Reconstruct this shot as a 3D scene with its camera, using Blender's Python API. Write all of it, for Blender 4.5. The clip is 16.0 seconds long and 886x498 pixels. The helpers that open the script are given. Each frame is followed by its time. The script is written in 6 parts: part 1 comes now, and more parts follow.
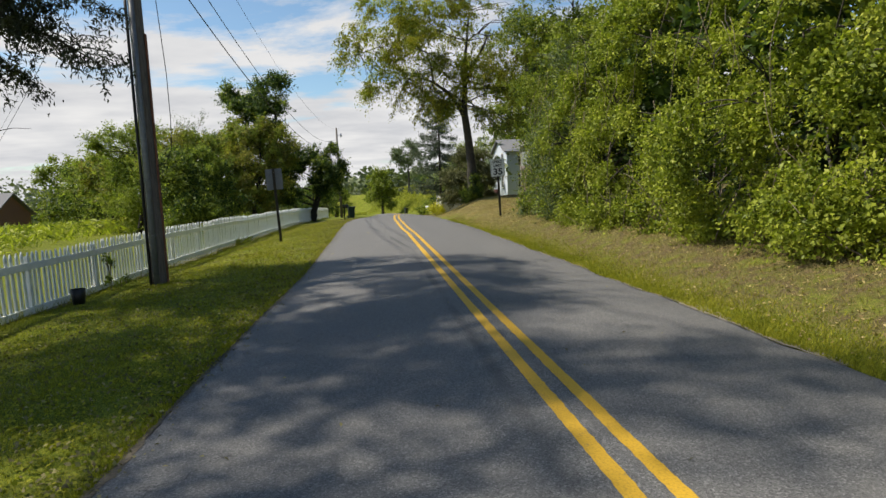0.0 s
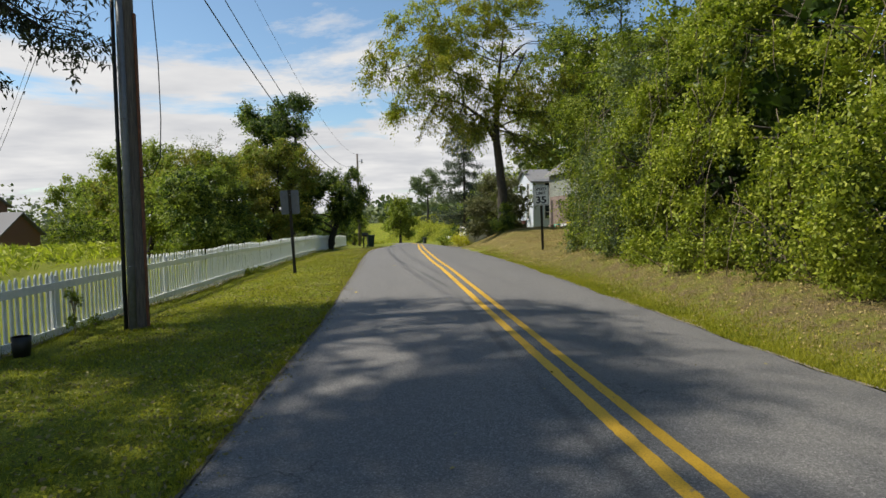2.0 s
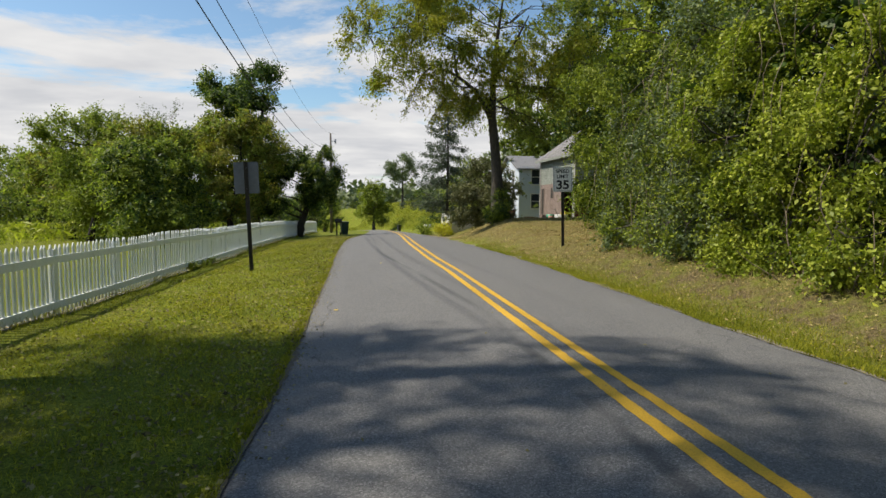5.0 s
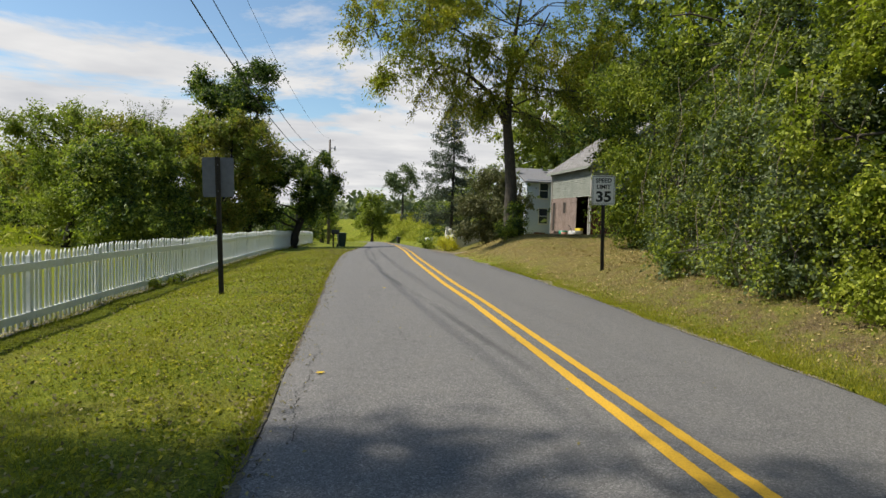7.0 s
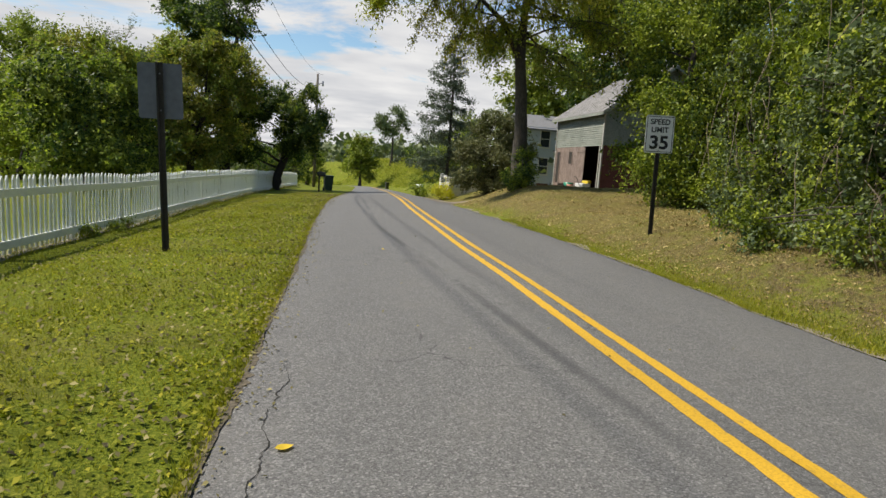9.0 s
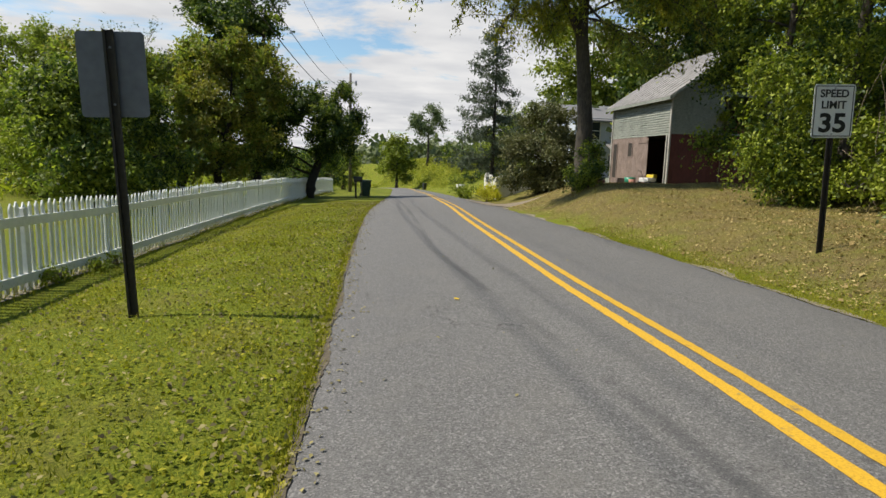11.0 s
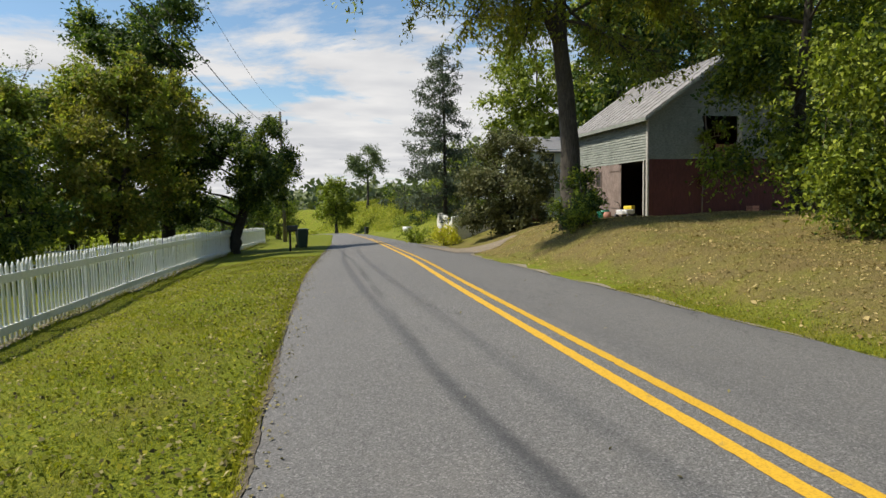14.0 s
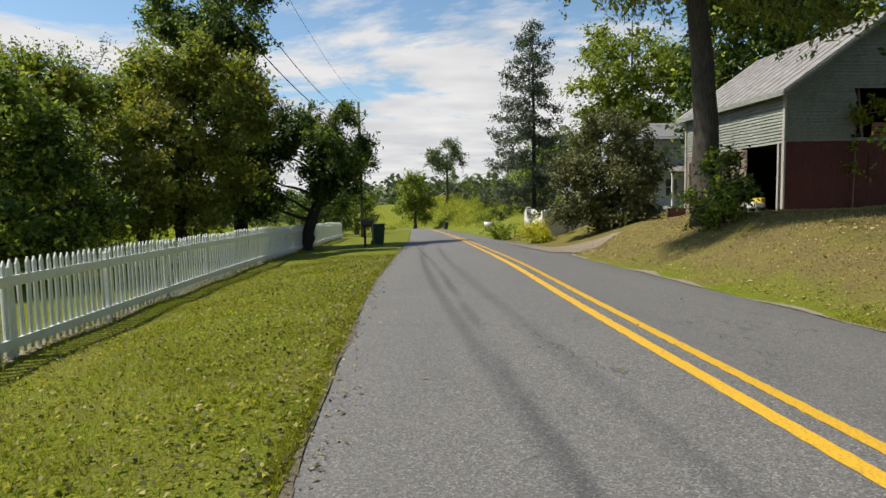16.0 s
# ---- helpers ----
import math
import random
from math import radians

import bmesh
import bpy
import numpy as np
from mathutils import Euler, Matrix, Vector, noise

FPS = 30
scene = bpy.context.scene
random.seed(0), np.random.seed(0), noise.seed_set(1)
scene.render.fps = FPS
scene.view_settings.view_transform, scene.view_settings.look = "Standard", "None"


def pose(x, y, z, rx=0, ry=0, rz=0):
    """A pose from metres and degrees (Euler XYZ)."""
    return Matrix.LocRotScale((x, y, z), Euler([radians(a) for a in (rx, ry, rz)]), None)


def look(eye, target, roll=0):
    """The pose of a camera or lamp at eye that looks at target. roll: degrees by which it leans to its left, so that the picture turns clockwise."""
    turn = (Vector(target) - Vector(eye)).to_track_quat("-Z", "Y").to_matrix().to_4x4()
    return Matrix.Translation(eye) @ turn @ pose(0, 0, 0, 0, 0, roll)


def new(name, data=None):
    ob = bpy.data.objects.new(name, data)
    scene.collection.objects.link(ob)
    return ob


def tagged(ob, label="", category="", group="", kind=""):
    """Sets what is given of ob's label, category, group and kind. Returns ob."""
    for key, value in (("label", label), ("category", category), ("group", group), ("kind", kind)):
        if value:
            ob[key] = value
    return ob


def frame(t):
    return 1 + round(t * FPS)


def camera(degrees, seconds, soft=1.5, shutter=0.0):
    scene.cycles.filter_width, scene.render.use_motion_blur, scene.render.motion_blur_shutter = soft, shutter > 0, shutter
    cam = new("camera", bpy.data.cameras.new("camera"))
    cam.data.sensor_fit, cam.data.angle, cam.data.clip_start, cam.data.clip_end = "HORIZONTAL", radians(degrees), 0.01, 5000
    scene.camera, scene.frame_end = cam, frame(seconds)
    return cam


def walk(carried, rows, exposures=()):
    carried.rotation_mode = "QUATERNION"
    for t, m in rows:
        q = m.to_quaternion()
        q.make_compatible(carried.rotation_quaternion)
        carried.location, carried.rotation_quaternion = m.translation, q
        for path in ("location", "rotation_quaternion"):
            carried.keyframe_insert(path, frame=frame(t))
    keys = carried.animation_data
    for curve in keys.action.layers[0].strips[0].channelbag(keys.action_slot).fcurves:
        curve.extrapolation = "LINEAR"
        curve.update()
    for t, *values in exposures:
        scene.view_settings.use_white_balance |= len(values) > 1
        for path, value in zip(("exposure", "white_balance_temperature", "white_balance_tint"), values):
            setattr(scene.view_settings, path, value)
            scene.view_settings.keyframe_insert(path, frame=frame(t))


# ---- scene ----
cam = camera(73.60, 16.0)
PATH = [
    (0, (-1.416, -1.67, 1.638), (-1.184, 0.305, 1.427), -2.5),
    (0.5, (-1.506, -1.072, 1.563), (-1.418, 0.914, 1.345), -0.79),
    (1, (-1.558, -0.254, 1.565), (-1.299, 1.719, 1.369), -2.21),
    (1.5, (-1.694, 0.557, 1.577), (-1.516, 2.542, 1.418), -0.1),
    (2, (-1.804, 1.335, 1.582), (-1.618, 3.323, 1.474), -1.11),
    (2.5, (-1.927, 2.107, 1.589), (-1.764, 4.096, 1.457), 1.4),
    (3, (-1.932, 2.88, 1.583), (-1.586, 4.845, 1.465), 0.76),
    (3.5, (-2.123, 3.763, 1.574), (-1.904, 5.743, 1.39), 1.4),
    (4, (-2.162, 4.412, 1.554), (-1.822, 6.376, 1.391), -0.13),
    (4.2, (-2.174, 4.661, 1.535), (-1.895, 6.635, 1.376), 0.28),
    (6.3, (-2.236, 7.952, 1.526), (-1.925, 9.923, 1.383), 0.18),
    (6.5, (-2.203, 8.254, 1.509), (-1.894, 10.224, 1.361), -0.12),
    (7, (-2.229, 8.974, 1.503), (-1.937, 10.949, 1.396), 1.78),
    (7.5, (-2.213, 9.715, 1.469), (-1.835, 11.677, 1.378), -0.24),
    (8, (-2.276, 10.468, 1.447), (-1.847, 12.413, 1.26), 2.55),
    (8.5, (-2.259, 11.223, 1.422), (-1.826, 13.159, 1.168), -1.64),
    (9, (-2.318, 12.042, 1.393), (-1.973, 13.992, 1.112), 4.09),
    (9.5, (-2.319, 12.84, 1.387), (-1.98, 14.788, 1.086), -1.11),
    (9.7, (-2.364, 13.223, 1.404), (-2.093, 15.181, 1.101), -0.69),
    (11.8, (-2.489, 16.723, 1.448), (-2.264, 18.69, 1.167), 2.01),
    (12, (-2.476, 17.063, 1.446), (-2.239, 19.038, 1.236), -0.0),
    (12.5, (-2.526, 17.914, 1.451), (-2.298, 19.898, 1.337), -0.21),
    (13, (-2.535, 18.93, 1.354), (-2.194, 20.901, 1.352), 0.36),
    (13.5, (-2.559, 19.596, 1.389), (-2.273, 21.569, 1.234), 0.18),
    (14, (-2.472, 20.452, 1.411), (-2.057, 22.402, 1.253), -1.15),
    (14.5, (-2.422, 21.207, 1.419), (-2.016, 23.163, 1.323), -1.55),
    (15, (-2.389, 21.943, 1.379), (-2.047, 23.907, 1.222), 0.27),
    (15.5, (-2.31, 22.899, 1.345), (-1.992, 24.868, 1.199), -1.13),
    (16, (-2.342, 23.618, 1.276), (-2.187, 25.605, 1.108), -1.2),
]
walk(cam, [(t, look(eye, target, roll)) for t, eye, target, roll in PATH])

# ---- light ----
SUN_EL, SUN_AZ = 53.0, 171.0           # degrees; azimuth counted from +x towards +y
sd = Vector((math.cos(radians(SUN_EL)) * math.cos(radians(SUN_AZ)),
             math.cos(radians(SUN_EL)) * math.sin(radians(SUN_AZ)), math.sin(radians(SUN_EL))))
sun = new("sun", bpy.data.lights.new("sun", "SUN"))
sun.data.energy, sun.data.angle, sun.data.color = 4.7, radians(1.2), (1.0, 0.92, 0.79)
sun.matrix_world = look(sd * 100, (0, 0, 0))


def build_world():
    w = bpy.data.worlds.new("sky")
    scene.world = w
    w.use_nodes = True
    nt = w.node_tree
    nt.nodes.clear()
    N = nt.nodes.new
    out, bg, bg2, mix = N("ShaderNodeOutputWorld"), N("ShaderNodeBackground"), N("ShaderNodeBackground"), N("ShaderNodeMixShader")
    sky = N("ShaderNodeTexSky")
    sky.sky_type, sky.sun_disc = "NISHITA", False
    sky.sun_elevation, sky.sun_rotation = radians(SUN_EL), radians(90 - SUN_AZ)
    sky.air_density, sky.dust_density, sky.ozone_density = 1.0, 0.6, 1.6
    bg.inputs["Strength"].default_value = 0.103
    tint = N("ShaderNodeMix")
    tint.data_type, tint.blend_type = "RGBA", "MULTIPLY"
    tint.inputs[0].default_value, tint.inputs[7].default_value = 1.0, (0.93, 1.03, 1.03, 1)
    nt.links.new(sky.outputs[0], tint.inputs[6])
    nt.links.new(tint.outputs[2], bg.inputs["Color"])
    tc, sep = N("ShaderNodeTexCoord"), N("ShaderNodeSeparateXYZ")
    nt.links.new(tc.outputs["Generated"], sep.inputs[0])
    # flat cloud sheet: direction divided by its height
    zc_, dx, dy, comb = N("ShaderNodeMath"), N("ShaderNodeMath"), N("ShaderNodeMath"), N("ShaderNodeCombineXYZ")
    zc_.operation, dx.operation, dy.operation = "MAXIMUM", "DIVIDE", "DIVIDE"
    zadd = N("ShaderNodeMath")
    zadd.operation, zadd.inputs[1].default_value = "ADD", 0.10
    zc_.inputs[1].default_value = 0.0
    nt.links.new(sep.outputs["Z"], zc_.inputs[0])
    nt.links.new(zc_.outputs[0], zadd.inputs[0])
    for node, axis in ((dx, "X"), (dy, "Y")):
        nt.links.new(sep.outputs[axis], node.inputs[0])
        nt.links.new(zadd.outputs[0], node.inputs[1])
    nt.links.new(dx.outputs[0], comb.inputs[0])
    nt.links.new(dy.outputs[0], comb.inputs[1])
    n1, n2 = N("ShaderNodeTexNoise"), N("ShaderNodeTexNoise")
    n1.inputs["Scale"].default_value, n1.inputs["Detail"].default_value, n1.inputs["Roughness"].default_value = 0.75, 10, 0.62
    n1.inputs["Distortion"].default_value = 0.25
    n2.inputs["Scale"].default_value, n2.inputs["Detail"].default_value = 2.6, 6
    mp = N("ShaderNodeMapping")
    mp.inputs["Location"].default_value = CLOUD_SHIFT
    mp.inputs["Scale"].default_value = (0.75, 1.0, 1.0)
    nt.links.new(comb.outputs[0], mp.inputs[0])
    nt.links.new(mp.outputs[0], n1.inputs["Vector"])
    nt.links.new(mp.outputs[0], n2.inputs["Vector"])
    # more cloud low down, open blue higher up
    low = N("ShaderNodeMapRange")
    low.inputs["From Min"].default_value, low.inputs["From Max"].default_value = 0.10, 0.36
    low.inputs["To Min"].default_value, low.inputs["To Max"].default_value = 0.16, -0.13
    nt.links.new(sep.outputs["Z"], low.inputs["Value"])
    add, ramp = N("ShaderNodeMath"), N("ShaderNodeValToRGB")
    nt.links.new(n1.outputs["Fac"], add.inputs[0])
    nt.links.new(low.outputs[0], add.inputs[1])
    ramp.color_ramp.elements[0].position, ramp.color_ramp.elements[1].position = 0.475, 0.56
    nt.links.new(add.outputs[0], ramp.inputs[0])
    cr = N("ShaderNodeValToRGB")
    cr.color_ramp.elements[0].position, cr.color_ramp.elements[1].position = 0.3, 0.7
    cr.color_ramp.elements[0].color, cr.color_ramp.elements[1].color = (0.68, 0.69, 0.72, 1), (0.93, 0.92, 0.91, 1)
    nt.links.new(n2.outputs["Fac"], cr.inputs[0])
    bg2.inputs["Strength"].default_value = CLOUD_GLOW
    nt.links.new(cr.outputs[0], bg2.inputs["Color"])
    nt.links.new(ramp.outputs[0], mix.inputs[0])
    nt.links.new(bg.outputs[0], mix.inputs[1])
    nt.links.new(bg2.outputs[0], mix.inputs[2])
    nt.links.new(mix.outputs[0], out.inputs[0])


CLOUD_SHIFT, CLOUD_GLOW = (0.8, 0.2, 3.0), 0.69
build_world()
scene.view_settings.exposure = 0.42

# ---- materials ----


class Mat:
    """Short-hand for a node material."""

    def __init__(self, name):
        self.m = bpy.data.materials.new(name)
        self.m.use_nodes = True
        self.nt = self.m.node_tree
        self.b = self.nt.nodes["Principled BSDF"]
        self.tc = self.nt.nodes.new("ShaderNodeTexCoord")

    def node(self, kind, **values):
        n = self.nt.nodes.new(kind)
        for k, v in values.items():
            n.inputs[k].default_value = v
        return n

    def link(self, a, b):
        self.nt.links.new(a, b)

    def noise(self, scale, detail=4, rough=0.55, stretch=None, distortion=0.0):
        n = self.node("ShaderNodeTexNoise", Scale=scale, Detail=detail, Roughness=rough, Distortion=distortion)
        if stretch:
            mp = self.node("ShaderNodeMapping", Scale=stretch)
            self.link(self.tc.outputs["Object"], mp.inputs[0])
            self.link(mp.outputs[0], n.inputs["Vector"])
        else:
            self.link(self.tc.outputs["Object"], n.inputs["Vector"])
        return n.outputs["Fac"]

    def ramp(self, fac, *stops):
        r = self.nt.nodes.new("ShaderNodeValToRGB")
        e = r.color_ramp.elements
        while len(e) < len(stops):
            e.new(0.5)
        for el, (p, c) in zip(e, stops):
            el.position, el.color = p, (*c, 1)
        self.link(fac, r.inputs[0])
        return r.outputs[0]

    def mix(self, fac, a, b, kind="MIX"):
        n = self.nt.nodes.new("ShaderNodeMix")
        n.data_type, n.blend_type = "RGBA", kind
        for sock, v in ((n.inputs[0], fac), (n.inputs[6], a), (n.inputs[7], b)):
            if isinstance(v, (int, float)):
                sock.default_value = v
            elif isinstance(v, tuple):
                sock.default_value = (*v, 1)
            else:
                self.link(v, sock)
        return n.outputs[2]

    def bump(self, height, strength=0.3, distance=0.01):
        n = self.node("ShaderNodeBump", Strength=strength, Distance=distance)
        self.link(height, n.inputs["Height"])
        self.link(n.outputs[0], self.b.inputs["Normal"])

    def done(self, color, rough=0.8, metal=0.0, spec=None):
        if isinstance(color, tuple):
            self.b.inputs["Base Color"].default_value = (*color, 1)
        else:
            self.link(color, self.b.inputs["Base Color"])
        if isinstance(rough, (int, float)):
            self.b.inputs["Roughness"].default_value = rough
        else:
            self.link(rough, self.b.inputs["Roughness"])
        self.b.inputs["Metallic"].default_value = metal
        if spec is not None:
            self.b.inputs["Specular IOR Level"].default_value = spec
        return self.m


def leaf_material(name, dark, mid, light, trans=0.35, rough=0.55, spec=0.28):
    """Leaves whose colour varies from leaf to leaf and in large drifts over the crown."""
    k = Mat(name)
    dark, mid, light = (tuple(1.26 * v for v in q) for q in (dark, mid, light))
    geo = k.nt.nodes.new("ShaderNodeNewGeometry")
    c = k.ramp(geo.outputs["Random Per Island"], (0.0, dark), (0.5, mid), (1.0, light))
    drift = k.noise(0.55, 3)
    c = k.mix(k.ramp(drift, (0.35, (0, 0, 0)), (0.7, (0.5, 0.5, 0.5))), c, light)
    k.done(c, rough, spec=spec)
    tr, mx = k.nt.nodes.new("ShaderNodeBsdfTranslucent"), k.nt.nodes.new("ShaderNodeMixShader")
    bright = k.mix(1.0, c, (1.0, 1.15, 0.55), "MULTIPLY")
    k.link(bright, tr.inputs["Color"])
    mx.inputs[0].default_value = trans
    out = k.nt.nodes["Material Output"]
    k.link(k.b.outputs[0], mx.inputs[1])
    k.link(tr.outputs[0], mx.inputs[2])
    k.link(mx.outputs[0], out.inputs["Surface"])
    return k.m


def wood_material(name, dark, light, scale=8.0, stretch=(6, 6, 0.6), rough=0.85, bump=0.5):
    k = Mat(name)
    g = k.noise(scale, 6, 0.65, stretch)
    c = k.ramp(g, (0.3, dark), (0.72, light))
    stain = k.noise(1.3, 4)
    c = k.mix(k.ramp(stain, (0.45, (0, 0, 0)), (0.75, (0.45, 0.45, 0.45))), c, dark)
    k.bump(g, bump, 0.01)
    return k.done(c, rough)


def plain_material(name, color, rough=0.5, metal=0.0, var=0.15, scale=9.0, dirt=None):
    k = Mat(name)
    g = k.noise(scale, 6)
    lo = tuple(v * (1 - var) for v in color)
    hi = tuple(min(1, v * (1 + var)) for v in color)
    c = k.ramp(g, (0.3, lo), (0.7, hi))
    if dirt:
        c = k.mix(k.ramp(k.noise(2.2, 6, 0.7), (0.55, (0, 0, 0)), (0.8, (0.6, 0.6, 0.6))), c, dirt)
    k.bump(g, 0.12, 0.004)
    return k.done(c, rough, metal)


def asphalt_material():
    k = Mat("worn_asphalt")
    fine = k.noise(115, 3, 0.8)
    stone = k.node("ShaderNodeTexVoronoi", Scale=95.0)
    k.link(k.tc.outputs["Object"], stone.inputs["Vector"])
    c = k.ramp(fine, (0.36, (0.04, 0.038, 0.037)), (0.50, (0.128, 0.119, 0.114)), (0.64, (0.28, 0.262, 0.25)))
    sepc = k.nt.nodes.new("ShaderNodeSeparateColor")
    k.link(stone.outputs["Color"], sepc.inputs[0])
    speck = k.ramp(sepc.outputs[0], (0.0, (0.05, 0.048, 0.047)), (0.5, (0.14, 0.132, 0.127)), (0.85, (0.21, 0.20, 0.19)), (1.0, (0.40, 0.38, 0.36)))
    c = k.mix(0.55, c, speck)
    broad = k.noise(0.45, 5, 0.6, (1.0, 0.25, 1.0))
    c = k.mix(k.ramp(broad, (0.35, (0.0, 0.0, 0.0)), (0.75, (0.4, 0.4, 0.4))), c, (0.095, 0.09, 0.09), "MIX")
    # narrow dark line along the lane, with an uneven course
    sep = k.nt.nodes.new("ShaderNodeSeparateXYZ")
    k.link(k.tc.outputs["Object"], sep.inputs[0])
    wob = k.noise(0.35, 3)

    # the line drifts west as it runs north
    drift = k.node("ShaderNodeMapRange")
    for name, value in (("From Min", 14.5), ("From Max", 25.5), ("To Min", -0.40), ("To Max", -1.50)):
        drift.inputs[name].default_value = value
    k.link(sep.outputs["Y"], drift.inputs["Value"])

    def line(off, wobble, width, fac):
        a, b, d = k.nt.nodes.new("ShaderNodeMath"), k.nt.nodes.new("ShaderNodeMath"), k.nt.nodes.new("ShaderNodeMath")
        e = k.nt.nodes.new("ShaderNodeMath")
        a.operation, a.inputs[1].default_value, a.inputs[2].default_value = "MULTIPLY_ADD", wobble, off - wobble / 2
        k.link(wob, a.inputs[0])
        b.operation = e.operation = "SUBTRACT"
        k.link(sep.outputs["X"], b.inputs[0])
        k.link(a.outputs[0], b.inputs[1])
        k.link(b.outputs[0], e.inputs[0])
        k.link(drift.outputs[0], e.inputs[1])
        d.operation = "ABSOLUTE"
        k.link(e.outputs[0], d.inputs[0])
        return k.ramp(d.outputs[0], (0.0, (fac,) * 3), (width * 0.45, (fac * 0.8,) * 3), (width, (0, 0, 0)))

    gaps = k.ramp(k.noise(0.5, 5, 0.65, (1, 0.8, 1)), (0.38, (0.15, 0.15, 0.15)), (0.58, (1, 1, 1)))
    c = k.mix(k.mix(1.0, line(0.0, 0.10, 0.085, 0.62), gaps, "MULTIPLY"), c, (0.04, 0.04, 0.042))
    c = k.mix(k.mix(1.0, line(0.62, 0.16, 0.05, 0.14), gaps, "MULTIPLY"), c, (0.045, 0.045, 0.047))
    # pale dust towards the left edge
    dust = k.ramp(k.noise(1.6, 5, 0.65), (0.52, (0, 0, 0)), (0.75, (0.35, 0.35, 0.35)))
    c = k.mix(dust, c, (0.17, 0.155, 0.14))
    # fine cracks
    warp = k.nt.nodes.new("ShaderNodeVectorMath")
    wn = k.node("ShaderNodeTexNoise", Scale=2.2, Detail=6.0)
    k.link(k.tc.outputs["Object"], wn.inputs["Vector"])
    warp.operation = "MULTIPLY_ADD"
    warp.inputs[1].default_value = (0.9, 0.9, 0.9)
    k.link(wn.outputs["Color"], warp.inputs[0])
    k.link(k.tc.outputs["Object"], warp.inputs[2])
    vor = k.node("ShaderNodeTexVoronoi", Scale=0.42)
    vor.feature = "DISTANCE_TO_EDGE"
    k.link(warp.outputs[0], vor.inputs["Vector"])
    crack = k.ramp(vor.outputs["Distance"], (0.0, (0.8, 0.8, 0.8)), (0.0045, (0, 0, 0)))
    some = k.ramp(k.noise(0.22, 2), (0.50, (0, 0, 0)), (0.56, (1, 1, 1)))
    c = k.mix(k.mix(1.0, crack, some, "MULTIPLY"), c, (0.02, 0.02, 0.02))
    c = k.mix(1.0, c, (0.965, 1.0, 1.005), "MULTIPLY")
    k.bump(fine, 0.8, 0.008)
    return k.done(c, 0.85, spec=0.35)


def ground_material():
    """Mown grass to the west, dry leaf-strewn grass to the east, gravel at the drive."""
    k = Mat("verge_grass")
    sep = k.nt.nodes.new("ShaderNodeSeparateXYZ")
    k.link(k.tc.outputs["Object"], sep.inputs[0])
    blade = k.noise(42, 5, 0.7)
    patch = k.noise(0.8, 5, 0.65)
    lush = k.ramp(blade, (0.34, (0.036, 0.056, 0.006)), (0.53, (0.150, 0.178, 0.016)), (0.70, (0.30, 0.285, 0.038)))
    lush = k.mix(k.ramp(k.noise(3.2, 6, 0.7), (0.50, (0, 0, 0)), (0.68, (0.6, 0.6, 0.6))), lush, (0.088, 0.100, 0.012))
    dry = k.ramp(blade, (0.3, (0.080, 0.062, 0.024)), (0.55, (0.215, 0.155, 0.058)), (0.78, (0.32, 0.26, 0.115)))
    brown = k.ramp(k.noise(30, 5, 0.75), (0.36, (0.034, 0.026, 0.013)), (0.53, (0.130, 0.098, 0.048)), (0.70, (0.30, 0.245, 0.13)))
    yellowed = k.mix(k.ramp(patch, (0.48, (0, 0, 0)), (0.72, (0.38, 0.38, 0.38))), lush, dry)
    # distance east of the road's edge decides how dry it is
    a = k.node("ShaderNodeMapRange")
    a.inputs["From Min"].default_value, a.inputs["From Max"].default_value = 2.75, 3.6
    wobble = k.nt.nodes.new("ShaderNodeMath")
    wobble.operation, wobble.inputs[1].default_value = "MULTIPLY_ADD", 1.2
    k.link(patch, wobble.inputs[0])
    off = k.nt.nodes.new("ShaderNodeMath")
    off.operation, off.inputs[1].default_value = "SUBTRACT", 0.6
    k.link(sep.outputs["X"], off.inputs[0])
    k.link(off.outputs[0], wobble.inputs[2])
    k.link(wobble.outputs[0], a.inputs["Value"])
    # litter lies under the hedge in the south; open lawn further north
    north = k.node("ShaderNodeMapRange")
    north.inputs["From Min"].default_value, north.inputs["From Max"].default_value = 19.0, 27.0
    k.link(sep.outputs["Y"], north.inputs["Value"])
    lawn = k.mix(k.ramp(patch, (0.32, (0.2, 0.2, 0.2)), (0.64, (0.85, 0.85, 0.85))), lush, dry)
    lawn = k.mix(k.ramp(k.noise(1.7, 5, 0.7), (0.34, (0.10, 0.10, 0.10)), (0.62, (0.70, 0.70, 0.70))), lawn, brown)
    brown = k.mix(k.ramp(k.noise(2.6, 6, 0.75), (0.42, (0, 0, 0)), (0.60, (0.75, 0.75, 0.75))), brown, lush)
    brown = k.mix(k.ramp(k.noise(5.5, 6, 0.75), (0.50, (0, 0, 0)), (0.66, (0.7, 0.7, 0.7))), brown, (0.055, 0.042, 0.026))
    east = k.mix(north.outputs[0], brown, lawn)
    far = k.node("ShaderNodeMapRange")
    far.inputs["From Min"].default_value, far.inputs["From Max"].default_value = 48.0, 66.0
    k.link(sep.outputs["Y"], far.inputs["Value"])
    east = k.mix(far.outputs[0], east, yellowed)
    c = k.mix(a.outputs[0], yellowed, east)
    k.bump(blade, 0.8, 0.03)
    return k.done(c, 0.95, spec=0.1)


